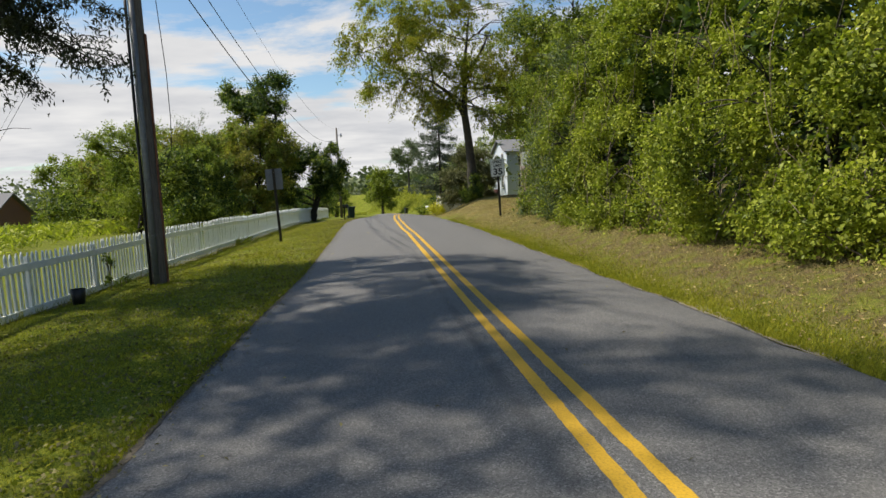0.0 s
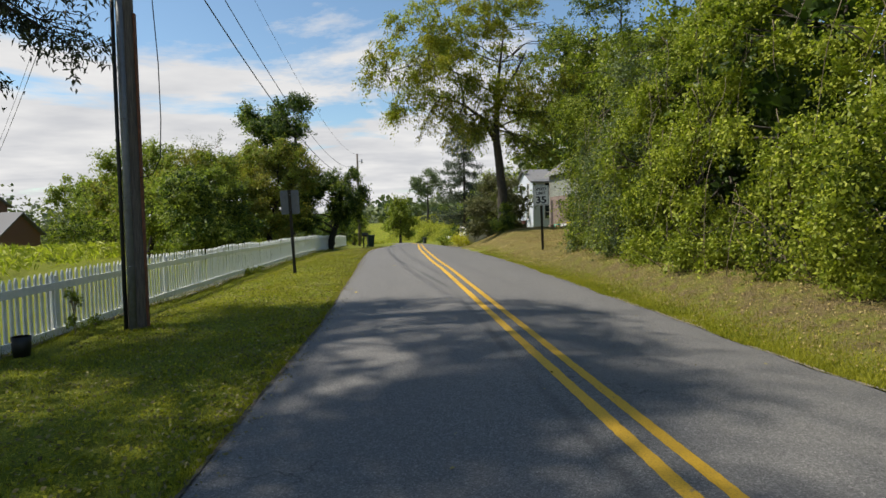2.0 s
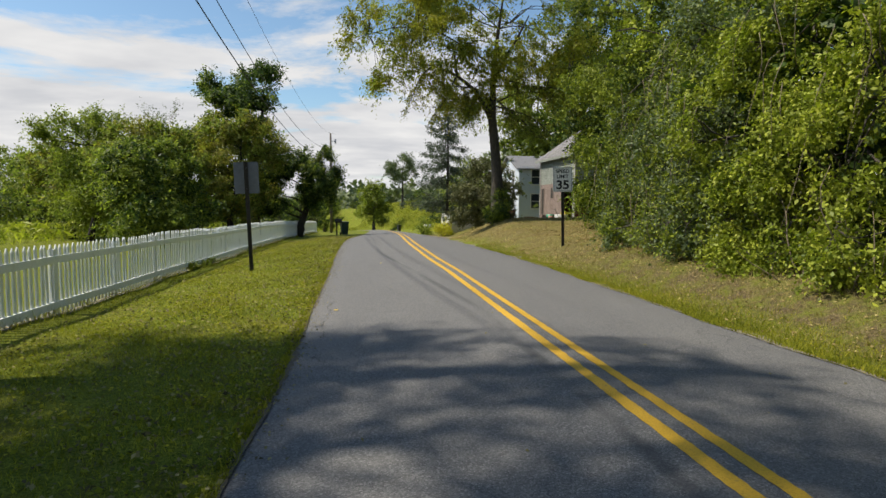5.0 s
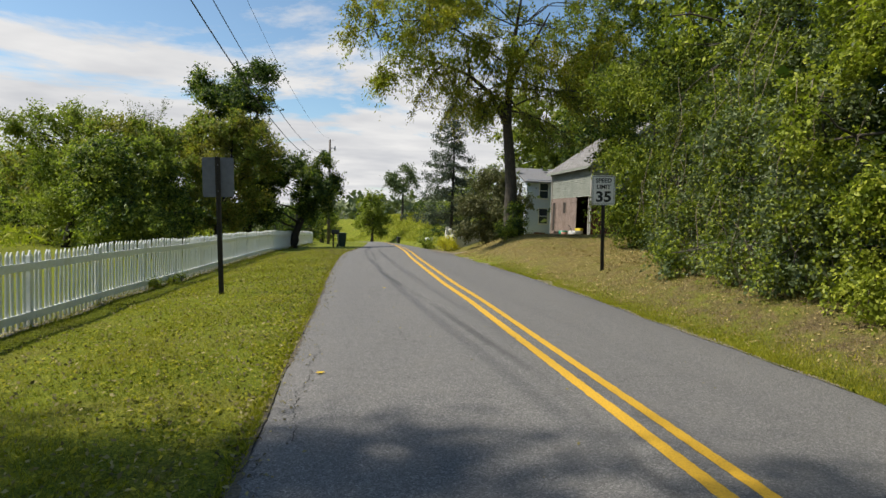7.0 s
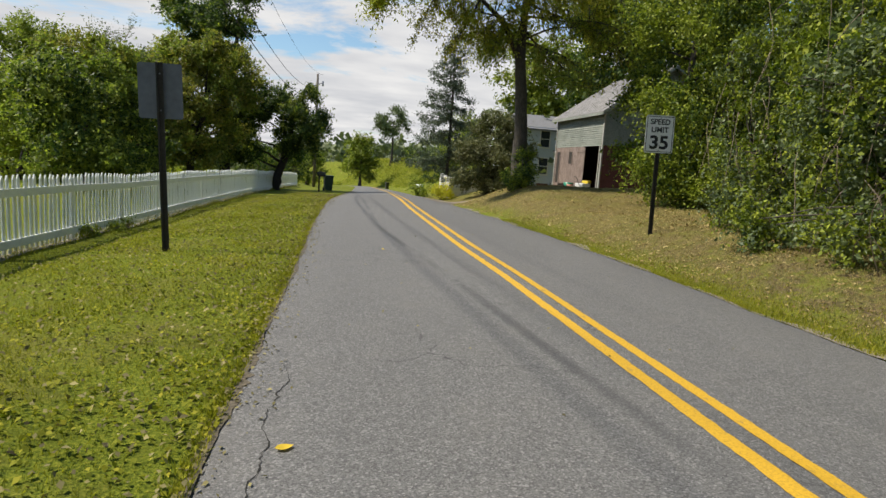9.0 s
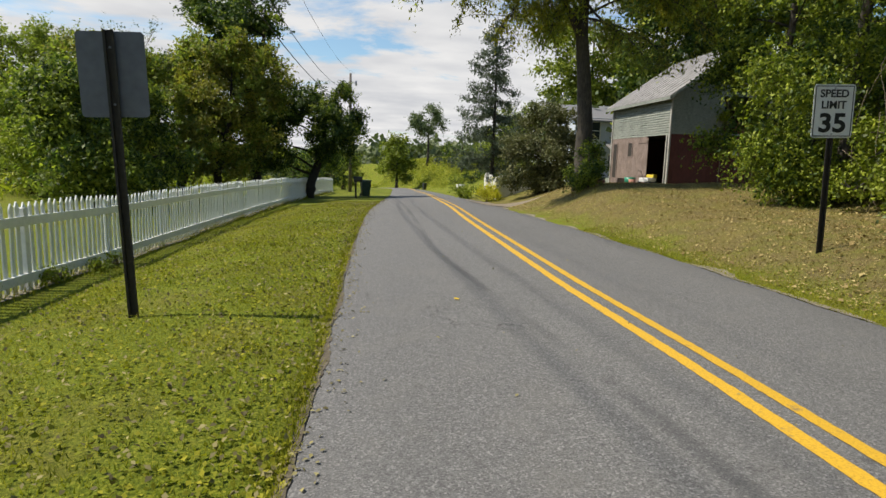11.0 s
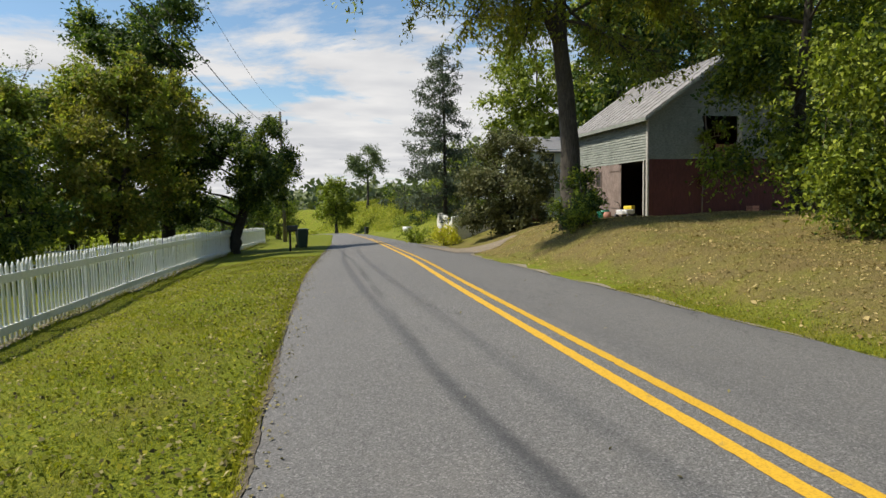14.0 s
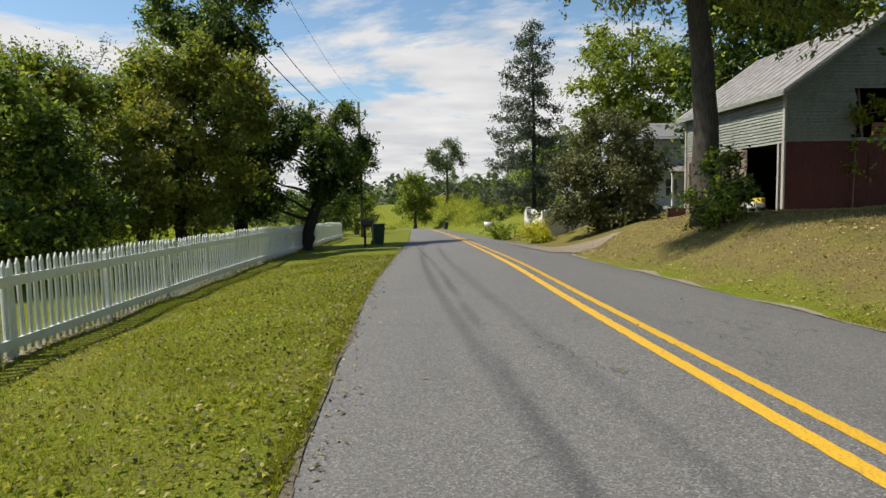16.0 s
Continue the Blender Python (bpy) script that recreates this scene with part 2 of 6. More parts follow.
M_ASPHALT = asphalt_material()
M_GROUND = ground_material()
M_CRACK = plain_material("crack_dirt", (0.018, 0.016, 0.013), 0.95, 0, 0.4, 30)
M_GRIT = plain_material("pale_road_grit", (0.21, 0.18, 0.13), 0.95, 0, 0.55, 45, (0.07, 0.065, 0.03))
M_EDGEDIRT = plain_material("brown_edge_dirt", (0.10, 0.082, 0.055), 0.95, 0, 0.6, 40, (0.05, 0.055, 0.02))
M_GRAVEL = plain_material("drive_gravel", (0.19, 0.155, 0.11), 0.95, 0, 0.5, 30)


def line_material():
    k = Mat("road_paint_yellow")
    g = k.noise(60, 5, 0.7)
    c = k.ramp(g, (0.28, (0.30, 0.18, 0.02)), (0.5, (0.55, 0.32, 0.016)), (0.8, (0.64, 0.40, 0.03)))
    worn = k.ramp(k.noise(7, 6, 0.75), (0.60, (0, 0, 0)), (0.70, (0.8, 0.8, 0.8)))
    c = k.mix(worn, c, (0.13, 0.11, 0.085))
    k.bump(g, 0.4, 0.004)
    return k.done(c, 0.75)


M_LINE = line_material()
M_FENCE = plain_material("white_fence_paint", (0.80, 0.80, 0.77), 0.6, 0, 0.07, 14, (0.50, 0.49, 0.42))
M_POLE = wood_material("weathered_pole_wood", (0.045, 0.038, 0.032), (0.19, 0.165, 0.14), 9, (9, 9, 0.35))
M_CONDUIT = plain_material("grey_conduit", (0.16, 0.17, 0.185), 0.45, 0.2, 0.2)
M_RUST = plain_material("rusty_strap", (0.17, 0.07, 0.04), 0.85, 0.1, 0.35)
M_CABLE = plain_material("black_cable", (0.012, 0.012, 0.014), 0.6)
M_INSUL = plain_material("grey_insulator", (0.30, 0.31, 0.33), 0.3)
M_SIGNPOST = plain_material("dark_steel_post", (0.035, 0.030, 0.024), 0.7, 0.3, 0.3, 20)
M_SIGNBACK = plain_material("dull_sign_back", (0.12, 0.13, 0.15), 0.55, 0.35, 0.15)
M_SIGNFACE = plain_material("white_sign_face", (0.70, 0.70, 0.66), 0.45, 0, 0.05)
M_BLACK = plain_material("black_sign_paint", (0.012, 0.012, 0.012), 0.5)
M_BARK = wood_material("grey_brown_bark", (0.020, 0.017, 0.013), (0.10, 0.085, 0.065), 6, (5, 5, 0.9), 0.95, 0.9)
M_BARK_DARK = wood_material("dark_bark", (0.012, 0.010, 0.008), (0.055, 0.045, 0.035), 6, (5, 5, 0.9), 0.95, 0.9)
M_TWIG = wood_material("dry_twigs", (0.10, 0.075, 0.05), (0.30, 0.24, 0.17), 10, (3, 3, 1))
M_SIDING = wood_material("weathered_grey_siding", (0.10, 0.115, 0.098), (0.36, 0.38, 0.33), 7, (1.0, 0.6, 7), 0.85, 0.3)
M_RED = wood_material("faded_red_boards", (0.05, 0.014, 0.012), (0.12, 0.036, 0.032), 5, (5, 5, 0.6), 0.85, 0.3)
M_DOORWOOD = wood_material("bare_weathered_door", (0.075, 0.052, 0.042), (0.36, 0.28, 0.24), 6, (8, 8, 0.5), 0.9, 0.4)
M_BARNTRIM = wood_material("weathered_pale_trim", (0.16, 0.15, 0.13), (0.58, 0.56, 0.51), 7, (6, 6, 0.7), 0.85, 0.4)
M_TRIM = plain_material("peeling_white_trim", (0.62, 0.60, 0.55), 0.7, 0, 0.15, 12, (0.3, 0.26, 0.2))
M_ROOF = plain_material("pale_metal_roof", (0.23, 0.22, 0.21), 0.65, 0.1, 0.35, 3, (0.12, 0.08, 0.06))
M_RUSTWOOD = wood_material("orange_brown_boards", (0.12, 0.05, 0.025), (0.36, 0.17, 0.09), 6, (0.6, 6, 6))
# near black: the unlit barn inside, its shade put into the colour
M_DARKIN = plain_material("barn_inside_shade", (0.03, 0.025, 0.02), 0.95)
M_WHITEHOUSE = plain_material("white_house_siding", (0.50, 0.54, 0.61), 0.6, 0, 0.06, 6)
M_HOUSEROOF = plain_material("grey_shingle_roof", (0.17, 0.17, 0.175), 0.85, 0, 0.25, 20)
M_GLASS = plain_material("dark_window_glass", (0.03, 0.035, 0.045), 0.08, 0, 0.1)
M_BRICK = plain_material("red_brown_brick", (0.24, 0.12, 0.085), 0.9, 0, 0.3, 20)
M_STUCCO = plain_material("old_white_stucco", (0.62, 0.61, 0.57), 0.9, 0, 0.15, 5, (0.3, 0.27, 0.22))
M_BIN = plain_material("dark_plastic_bin", (0.022, 0.026, 0.024), 0.45)
M_BINGREEN = plain_material("green_plastic_bin", (0.02, 0.05, 0.032), 0.45)

L_HEDGE = leaf_material("hedge_leaves", (0.016, 0.032, 0.005), (0.118, 0.160, 0.015), (0.275, 0.305, 0.034), 0.32)
L_HEDGE2 = leaf_material("bright_vine_leaves", (0.040, 0.066, 0.008), (0.190, 0.228, 0.022), (0.36, 0.375, 0.044), 0.36)
L_GREY = leaf_material("grey_green_leaves", (0.030, 0.048, 0.020), (0.075, 0.105, 0.045), (0.145, 0.175, 0.08), 0.25)
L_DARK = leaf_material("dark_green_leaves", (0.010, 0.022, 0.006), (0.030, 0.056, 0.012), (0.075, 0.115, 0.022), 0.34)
L_OLIVE = leaf_material("olive_leaves", (0.040, 0.062, 0.011), (0.122, 0.165, 0.030), (0.27, 0.295, 0.055), 0.5)
L_BROWN = leaf_material("browning_leaves", (0.055, 0.055, 0.014), (0.155, 0.148, 0.030), (0.29, 0.26, 0.05), 0.5)
L_WALNUT = leaf_material("yellowing_walnut_leaves", (0.055, 0.066, 0.008), (0.18, 0.18, 0.018), (0.34, 0.30, 0.03), 0.45)
L_SPRUCE = leaf_material("blue_green_needles", (0.022, 0.036, 0.024), (0.058, 0.080, 0.052), (0.12, 0.145, 0.095), 0.15, 0.65)
L_LILAC = leaf_material("dull_lilac_leaves", (0.030, 0.036, 0.014), (0.075, 0.085, 0.032), (0.155, 0.15, 0.065), 0.25)
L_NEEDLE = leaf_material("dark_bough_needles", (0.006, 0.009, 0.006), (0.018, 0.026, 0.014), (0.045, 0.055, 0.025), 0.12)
L_CROP = leaf_material("crop_leaves", (0.09, 0.12, 0.012), (0.20, 0.23, 0.02), (0.36, 0.36, 0.05), 0.45)
L_GRASS = leaf_material("grass_blades", (0.050, 0.068, 0.006), (0.165, 0.178, 0.014), (0.32, 0.29, 0.030), 0.35, 0.7, 0.12)
L_DRYGRASS = leaf_material("dry_grass_blades", (0.11, 0.080, 0.030), (0.23, 0.175, 0.065), (0.37, 0.30, 0.13), 0.3, 0.8)
L_FALLEN = leaf_material("fallen_leaves", (0.08, 0.045, 0.018), (0.19, 0.13, 0.048), (0.40, 0.32, 0.14), 0.15, 0.8)
L_BANK = leaf_material("bank_grass", (0.10, 0.125, 0.014), (0.20, 0.22, 0.025), (0.34, 0.32, 0.05), 0.4, 0.7)
L_FAR = leaf_material("far_wood_leaves", (0.045, 0.062, 0.030), (0.085, 0.11, 0.050), (0.15, 0.17, 0.08), 0.2)
L_GOLD = leaf_material("yellow_daylily_leaves", (0.22, 0.24, 0.02), (0.38, 0.36, 0.03), (0.55, 0.48, 0.05), 0.35)
L_LITTER = leaf_material("brown_leaf_bits", (0.030, 0.024, 0.012), (0.075, 0.066, 0.024), (0.27, 0.235, 0.10), 0.1, 0.85)
L_YELLOW = leaf_material("yellow_fallen_leaf", (0.45, 0.30, 0.02), (0.52, 0.37, 0.03), (0.58, 0.42, 0.05), 0.2, 0.7)

# ---- building helpers ----


def mesh_obj(name, me, material, parent=None, label=""):
    ob = new(name, me)
    if material is not None:
        me.materials.append(material)
    if parent is not None:
        ob.parent = parent
    if label:
        ob["label"] = label
    return ob


def part(name, bm, material, parent=None, label=""):
    me = bpy.data.meshes.new(name)
    bm.to_mesh(me)
    bm.free()
    return mesh_obj(name, me, material, parent, label)


def thing(name, x, y, z, label, category, group="", kind=""):
    e = new(name)
    e.empty_display_size = 0.2
    e.location = (x, y, z)
    return tagged(e, label, category, group, kind)


def raw_mesh(name, verts, faces_n, corners=4, smooth=False):
    """A mesh out of arrays: verts (n, 3), and faces given as an index array of equal corner counts."""
    me = bpy.data.meshes.new(name)
    verts = np.asarray(verts, dtype=np.float32).reshape(-1, 3)
    idx = np.asarray(faces_n, dtype=np.int32).reshape(-1, corners)
    me.vertices.add(len(verts))
    me.vertices.foreach_set("co", verts.ravel())
    me.loops.add(idx.size)
    me.loops.foreach_set("vertex_index", idx.ravel())
    me.polygons.add(len(idx))
    me.polygons.foreach_set("loop_start", np.arange(0, idx.size, corners, dtype=np.int32))
    me.polygons.foreach_set("loop_total", np.full(len(idx), corners, dtype=np.int32))
    if smooth:
        me.polygons.foreach_set("use_smooth", np.ones(len(idx), dtype=bool))
    me.update(calc_edges=True)
    return me


def box(bm, x0, x1, y0, y1, z0, z1, bevel=0.0):
    v = [bm.verts.new((x, y, z)) for z in (z0, z1) for y in (y0, y1) for x in (x0, x1)]
    fs = [bm.faces.new([v[i] for i in q]) for q in ((0, 2, 3, 1), (4, 5, 7, 6), (0, 1, 5, 4), (2, 6, 7, 3), (0, 4, 6, 2), (1, 3, 7, 5))]
    if bevel:
        es = {e for f in fs for e in f.edges}
        bmesh.ops.bevel(bm, geom=list(es), offset=bevel, segments=2, affect="EDGES", profile=0.6)
    return bm


def boxbm(*a, **k):
    return box(bmesh.new(), *a, **k)


def tube(bm, pts, radii, sides=8, cap=True):
    """A tapered tube along pts."""
    rings = []
    pts = [Vector(p) for p in pts]
    for i, p in enumerate(pts):
        d = (pts[min(i + 1, len(pts) - 1)] - pts[max(i - 1, 0)]).normalized()
        a = d.cross(Vector((0.31, 0.95, 0.12)))
        if a.length < 0.1:
            a = d.cross(Vector((1, 0, 0)))
        a.normalize()
        b = d.cross(a)
        r = radii[i] if hasattr(radii, "__len__") else radii
        rings.append([bm.verts.new(p + (a * math.cos(q) + b * math.sin(q)) * r) for q in (2 * math.pi * s / sides for s in range(sides))])
    for i in range(len(rings) - 1):
        for s in range(sides):
            f = bm.faces.new((rings[i][s], rings[i][(s + 1) % sides], rings[i + 1][(s + 1) % sides], rings[i + 1][s]))
            f.smooth = True
    if cap:
        bm.faces.new(rings[0][::-1])
        bm.faces.new(rings[-1])
    return bm


def sm(a):
    a = np.clip(a, 0, 1)
    return a * a * (3 - 2 * a)


# ---- the lie of the land ----


def road_z(y):
    """Height of the road's crown."""
    y = np.asarray(y, dtype=float)
    z = np.where(y < 29, 0.0, np.where(y < 39, -0.04 / 20 * (y - 29) ** 2, -0.2 - 0.04 * (y - 39)))
    z = np.where(y > 128, -3.76 - 0.055 * (y - 128), z)
    z = np.where(y > 165, -5.795 - 0.01 * (y - 165), z)
    return z


def road_x(y):
    """Course of the centre line: straight, easing east over the crest, then west."""
    y = np.asarray(y, dtype=float)
    t = np.clip(y - 28, 0, 10)
    x = 0.05 * t * t / 20 + 0.05 * np.clip(y - 38, 0, None) - 0.022 * np.clip(y - 58, 0, None)
    return x - 0.0075 * np.clip(y - 112, 0, 70) ** 2


def edge_l(y):
    y = np.asarray(y, dtype=float)
    return road_x(y) - (2.92 + 0.35 * sm((14 - y) / 14) - 0.08 * sm((y - 26) / 10)) + 0.012 * np.sin(y * 0.7) + 0.006 * np.sin(y * 2.3 + 1)


def edge_r(y):
    y = np.asarray(y, dtype=float)
    return road_x(y) + 2.72 - 0.25 * sm((y - 20) / 14) + 0.9 * sm((y - 40) / 5) * sm((58 - y) / 8) + 0.03 * np.sin(y * 1.3) + 0.02 * np.sin(y * 3.9 + 2)


def road_surface(x, y):
    d = np.asarray(x) - road_x(y)
    return road_z(y) - np.where(d < 0, 0.045, 0.04 + 0.05 * sm((np.asarray(y) - 22) / 16)) * np.abs(d)


def land_z(x, y):
    """Height of the ground beside the road."""
    x, y = np.broadcast_arrays(np.asarray(x, dtype=float), np.asarray(y, dtype=float))
    el, er, zc = edge_l(y), edge_r(y), road_z(y)
    dl, dr = el - x, x - er
    fall = 1 - 0.95 * sm((y - 34) / 34)
    dip = 0.5 + 0.5 * sm((y - 12) / 7) + 0.42 * sm((y - 22) / 6) * (1 - sm((y - 34) / 10))
    left = road_surface(el, y) - 0.01 - fall * (0.30 * dip * sm((dl - 1.0) / 3.2) + 0.10 * sm((dl - 4) / 6)) - 0.5 * sm((dl - 8) / 30)
    wide = 2.4 + 1.4 * sm((y - 30) / 10) + 1.2 * sm((y - 42) / 6)
    rise = 0.55 + 0.60 * sm((y - 28) / 10) + 0.4 * sm((y - 60) / 15)
    right = road_surface(er, y) - 0.01 + rise * sm(dr / wide) + 0.35 * sm((dr - 3) / 6) * (1 - sm((y - 30) / 12)) + 0.25 * sm((dr - 5) / 8) * sm((y - 40) / 10)
    bank = 3.4 * sm((dr - 1.0) / 8) * sm((y - 112) / 22) + 1.0 * sm((dr - 3) / 6) * sm((y - 78) / 16)
    right = right + bank
    under = road_surface(x, y) - 0.07
    z = np.where(dl > 0, left, np.where(dr > 0, right, under))
    far = sm((y - 230) / 300) * 2.5
    bumps = 0.03 * np.sin(x * 1.9 + 0.6 * y) * np.sin(y * 1.3) * sm(np.maximum(dl, dr) / 2)
    return z + far + bumps


def gz(x, y):
    return float(land_z(x, y))


def sheet(name, X, Y, Z, material, parent=None, label=""):
    """A smooth sheet over a grid of points."""
    r, c = X.shape
    i = np.arange(r * c).reshape(r, c)
    f = np.stack([i[:-1, :-1], i[:-1, 1:], i[1:, 1:], i[1:, :-1]], -1)
    return mesh_obj(name, raw_mesh(name, np.stack([X, Y, Z], -1), f, 4, True), material, parent, label)


def build_ground():
    ys = np.concatenate([np.arange(-60, -6, 3.0), np.arange(-6, 60, 0.4), np.arange(60, 160, 1.0), np.arange(160, 400, 8.0), np.arange(400, 1500, 60.0)])
    off = np.concatenate([np.arange(0, 1.0, 0.1), np.arange(1.0, 8, 0.35), np.arange(8, 30, 1.2), np.geomspace(30, 900, 18)])
    L = edge_l(ys)[:, None] - off[None, ::-1]
    R = edge_r(ys)[:, None] + off[None, :]
    mid = edge_l(ys)[:, None] + (edge_r(ys) - edge_l(ys))[:, None] * np.array([0.04, 0.3, 0.5, 0.7, 0.96])[None]
    X = np.concatenate([L, mid, R], 1)
    Y = np.repeat(ys[:, None], X.shape[1], 1)
    tagged(sheet("ground", X, Y, land_z(X, Y), M_GROUND), "mown green verge and dry leaf-strewn grass bank", "ground", kind="structure")


def build_road():
    ys = np.concatenate([np.arange(-60, -6, 2.0), np.arange(-6, 60, 0.2), np.arange(60, 190, 1.0)])
    rng = np.random.default_rng(3)
    jl, jr = rng.normal(0, 0.009, len(ys)), rng.normal(0, 0.009, len(ys))
    el, er, xc = edge_l(ys) + jl, edge_r(ys) + jr, road_x(ys)
    cols = [(el, -0.09), (el, -0.012), (el + 0.05, 0.0)] + [(el + (xc - el) * f, 0) for f in (0.25, 0.5, 0.75)] + [(xc, 0)]
    cols += [(xc + (er - xc) * f, 0) for f in (0.25, 0.5, 0.75)] + [(er - 0.05, 0.0), (er, -0.012), (er, -0.09)]
    X = np.stack([c for c, _ in cols], 1)
    Y = np.repeat(ys[:, None], X.shape[1], 1)
    Z = road_surface(X, Y) + np.array([d for _, d in cols])[None]
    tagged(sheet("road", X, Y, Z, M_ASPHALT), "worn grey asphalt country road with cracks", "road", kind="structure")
    # double yellow centre line, edges a little ragged
    ys = np.concatenate([np.arange(-20, 60, 0.06), np.arange(60, 120, 0.5)])
    for side in (-1, 1):
        c = road_x(ys) + side * 0.126 - 0.02 - 0.07 * sm((ys - 19) / 4) * (1 - sm((ys - 30) / 6))
        a = c - 0.056 + rng.normal(0, 0.003, len(ys))
        b = c + 0.056 + rng.normal(0, 0.003, len(ys))
        X = np.stack([a, b], 1)
        Y = np.repeat(ys[:, None], 2, 1)
        tagged(sheet("road_line", X, Y, road_surface(X, Y) + 0.005, M_LINE), "solid yellow centre line on the asphalt", "road marking", "double centre line", "structure")
    # pale grit washed along the east edge
    ys = np.arange(3, 60, 0.08)
    out = 0.05 + 0.05 * np.abs(np.sin(ys * 1.1) + 0.6 * np.sin(ys * 2.9 + 1)) + rng.random(len(ys)) * 0.03 + 0.03 * sm((ys - 20) / 12)
    inn = edge_r(ys) - 0.015 - rng.random(len(ys)) * 0.035
    out *= np.clip(0.7 + 1.1 * np.sin(ys * 0.83) * np.sin(ys * 1.9 + 0.5), 0.06, 1.6)
    X = np.stack([inn, edge_r(ys) + out * 0.4, edge_r(ys) + out], 1)
    Y = np.repeat(ys[:, None], 3, 1)
    Z = np.maximum(land_z(X, Y), np.where(X < edge_r(Y)[:, :], road_surface(X, Y), -9)) + 0.006
    tagged(sheet("road_edge", X, Y, Z, M_GRIT), "pale grit along the crumbled asphalt edge", "road edge", kind="structure")
    ys = np.arange(-4, 60, 0.07)
    inn = edge_l(ys) + 0.012 + 0.045 * np.abs(np.sin(ys * 0.9) + 0.7 * np.sin(ys * 2.3 + 2)) * rng.random(len(ys)) ** 0.5
    X = np.stack([edge_l(ys) - 0.02 - rng.random(len(ys)) * 0.03, edge_l(ys) + 0.006, inn], 1)
    Y = np.repeat(ys[:, None], 3, 1)
    Z = np.where(X < edge_l(Y), land_z(X, Y), road_surface(X, Y)) + np.array([0.004, 0.006, 0.004])[None]
    tagged(sheet("road_edge", X, Y, Z, M_EDGEDIRT), "thin brown grit along the asphalt's grassy edge", "road edge", kind="structure")
    # a wandering crack near the west edge
    ys = np.arange(13.2, 16.3, 0.03)
    wander = np.cumsum(rng.normal(0, 0.010, len(ys)))
    c = -2.66 + wander - np.linspace(wander[0], wander[-1], len(ys)) + 0.012 * np.sign(np.sin(ys * 9 + 2 * np.sin(ys * 4)))
    w = 0.0015 + 0.004 * np.abs(np.sin(ys * 3.7)) * rng.random(len(ys))
    X = np.stack([c - w, c + w], 1)
    Y = np.repeat(ys[:, None], 2, 1)
    tagged(sheet("road_crack", X, Y, road_surface(X, Y) + 0.004, M_CRACK), "dark wandering crack in the asphalt", "crack", kind="structure")
    # gravel drive that joins the road on the east
    n, m = 34, 22
    u, v = np.meshgrid(np.linspace(0, 1, n), np.linspace(-1, 1, m), indexing="ij")
    cx = 2.6 + 4.0 * u
    cy = 46.2 + 0.6 * u
    w = 3.8 * (1 - u) ** 1.2 + 0.3
    X, Y = cx - 0.25 * v * w * u, cy + v * w * (1 + 0.06 * np.sin(9 * u + 3 * v))
    Z = np.maximum(land_z(X, Y), road_surface(X, Y) * (X < edge_r(Y)) - 9 * (X >= edge_r(Y))) + 0.02
    tagged(sheet("driveway", X, Y, Z, M_GRAVEL), "pale gravel driveway joining the road", "driveway", kind="structure")


build_ground()
build_road()

# ---- fence ----


def fence_x(y):
    return -7.45 + 0.0155 * (y - 8)


def sunk(y):
    """The fence's southern end has settled into the ground."""
    return 0.12 * (1 - float(sm((y - 12) / 6)))


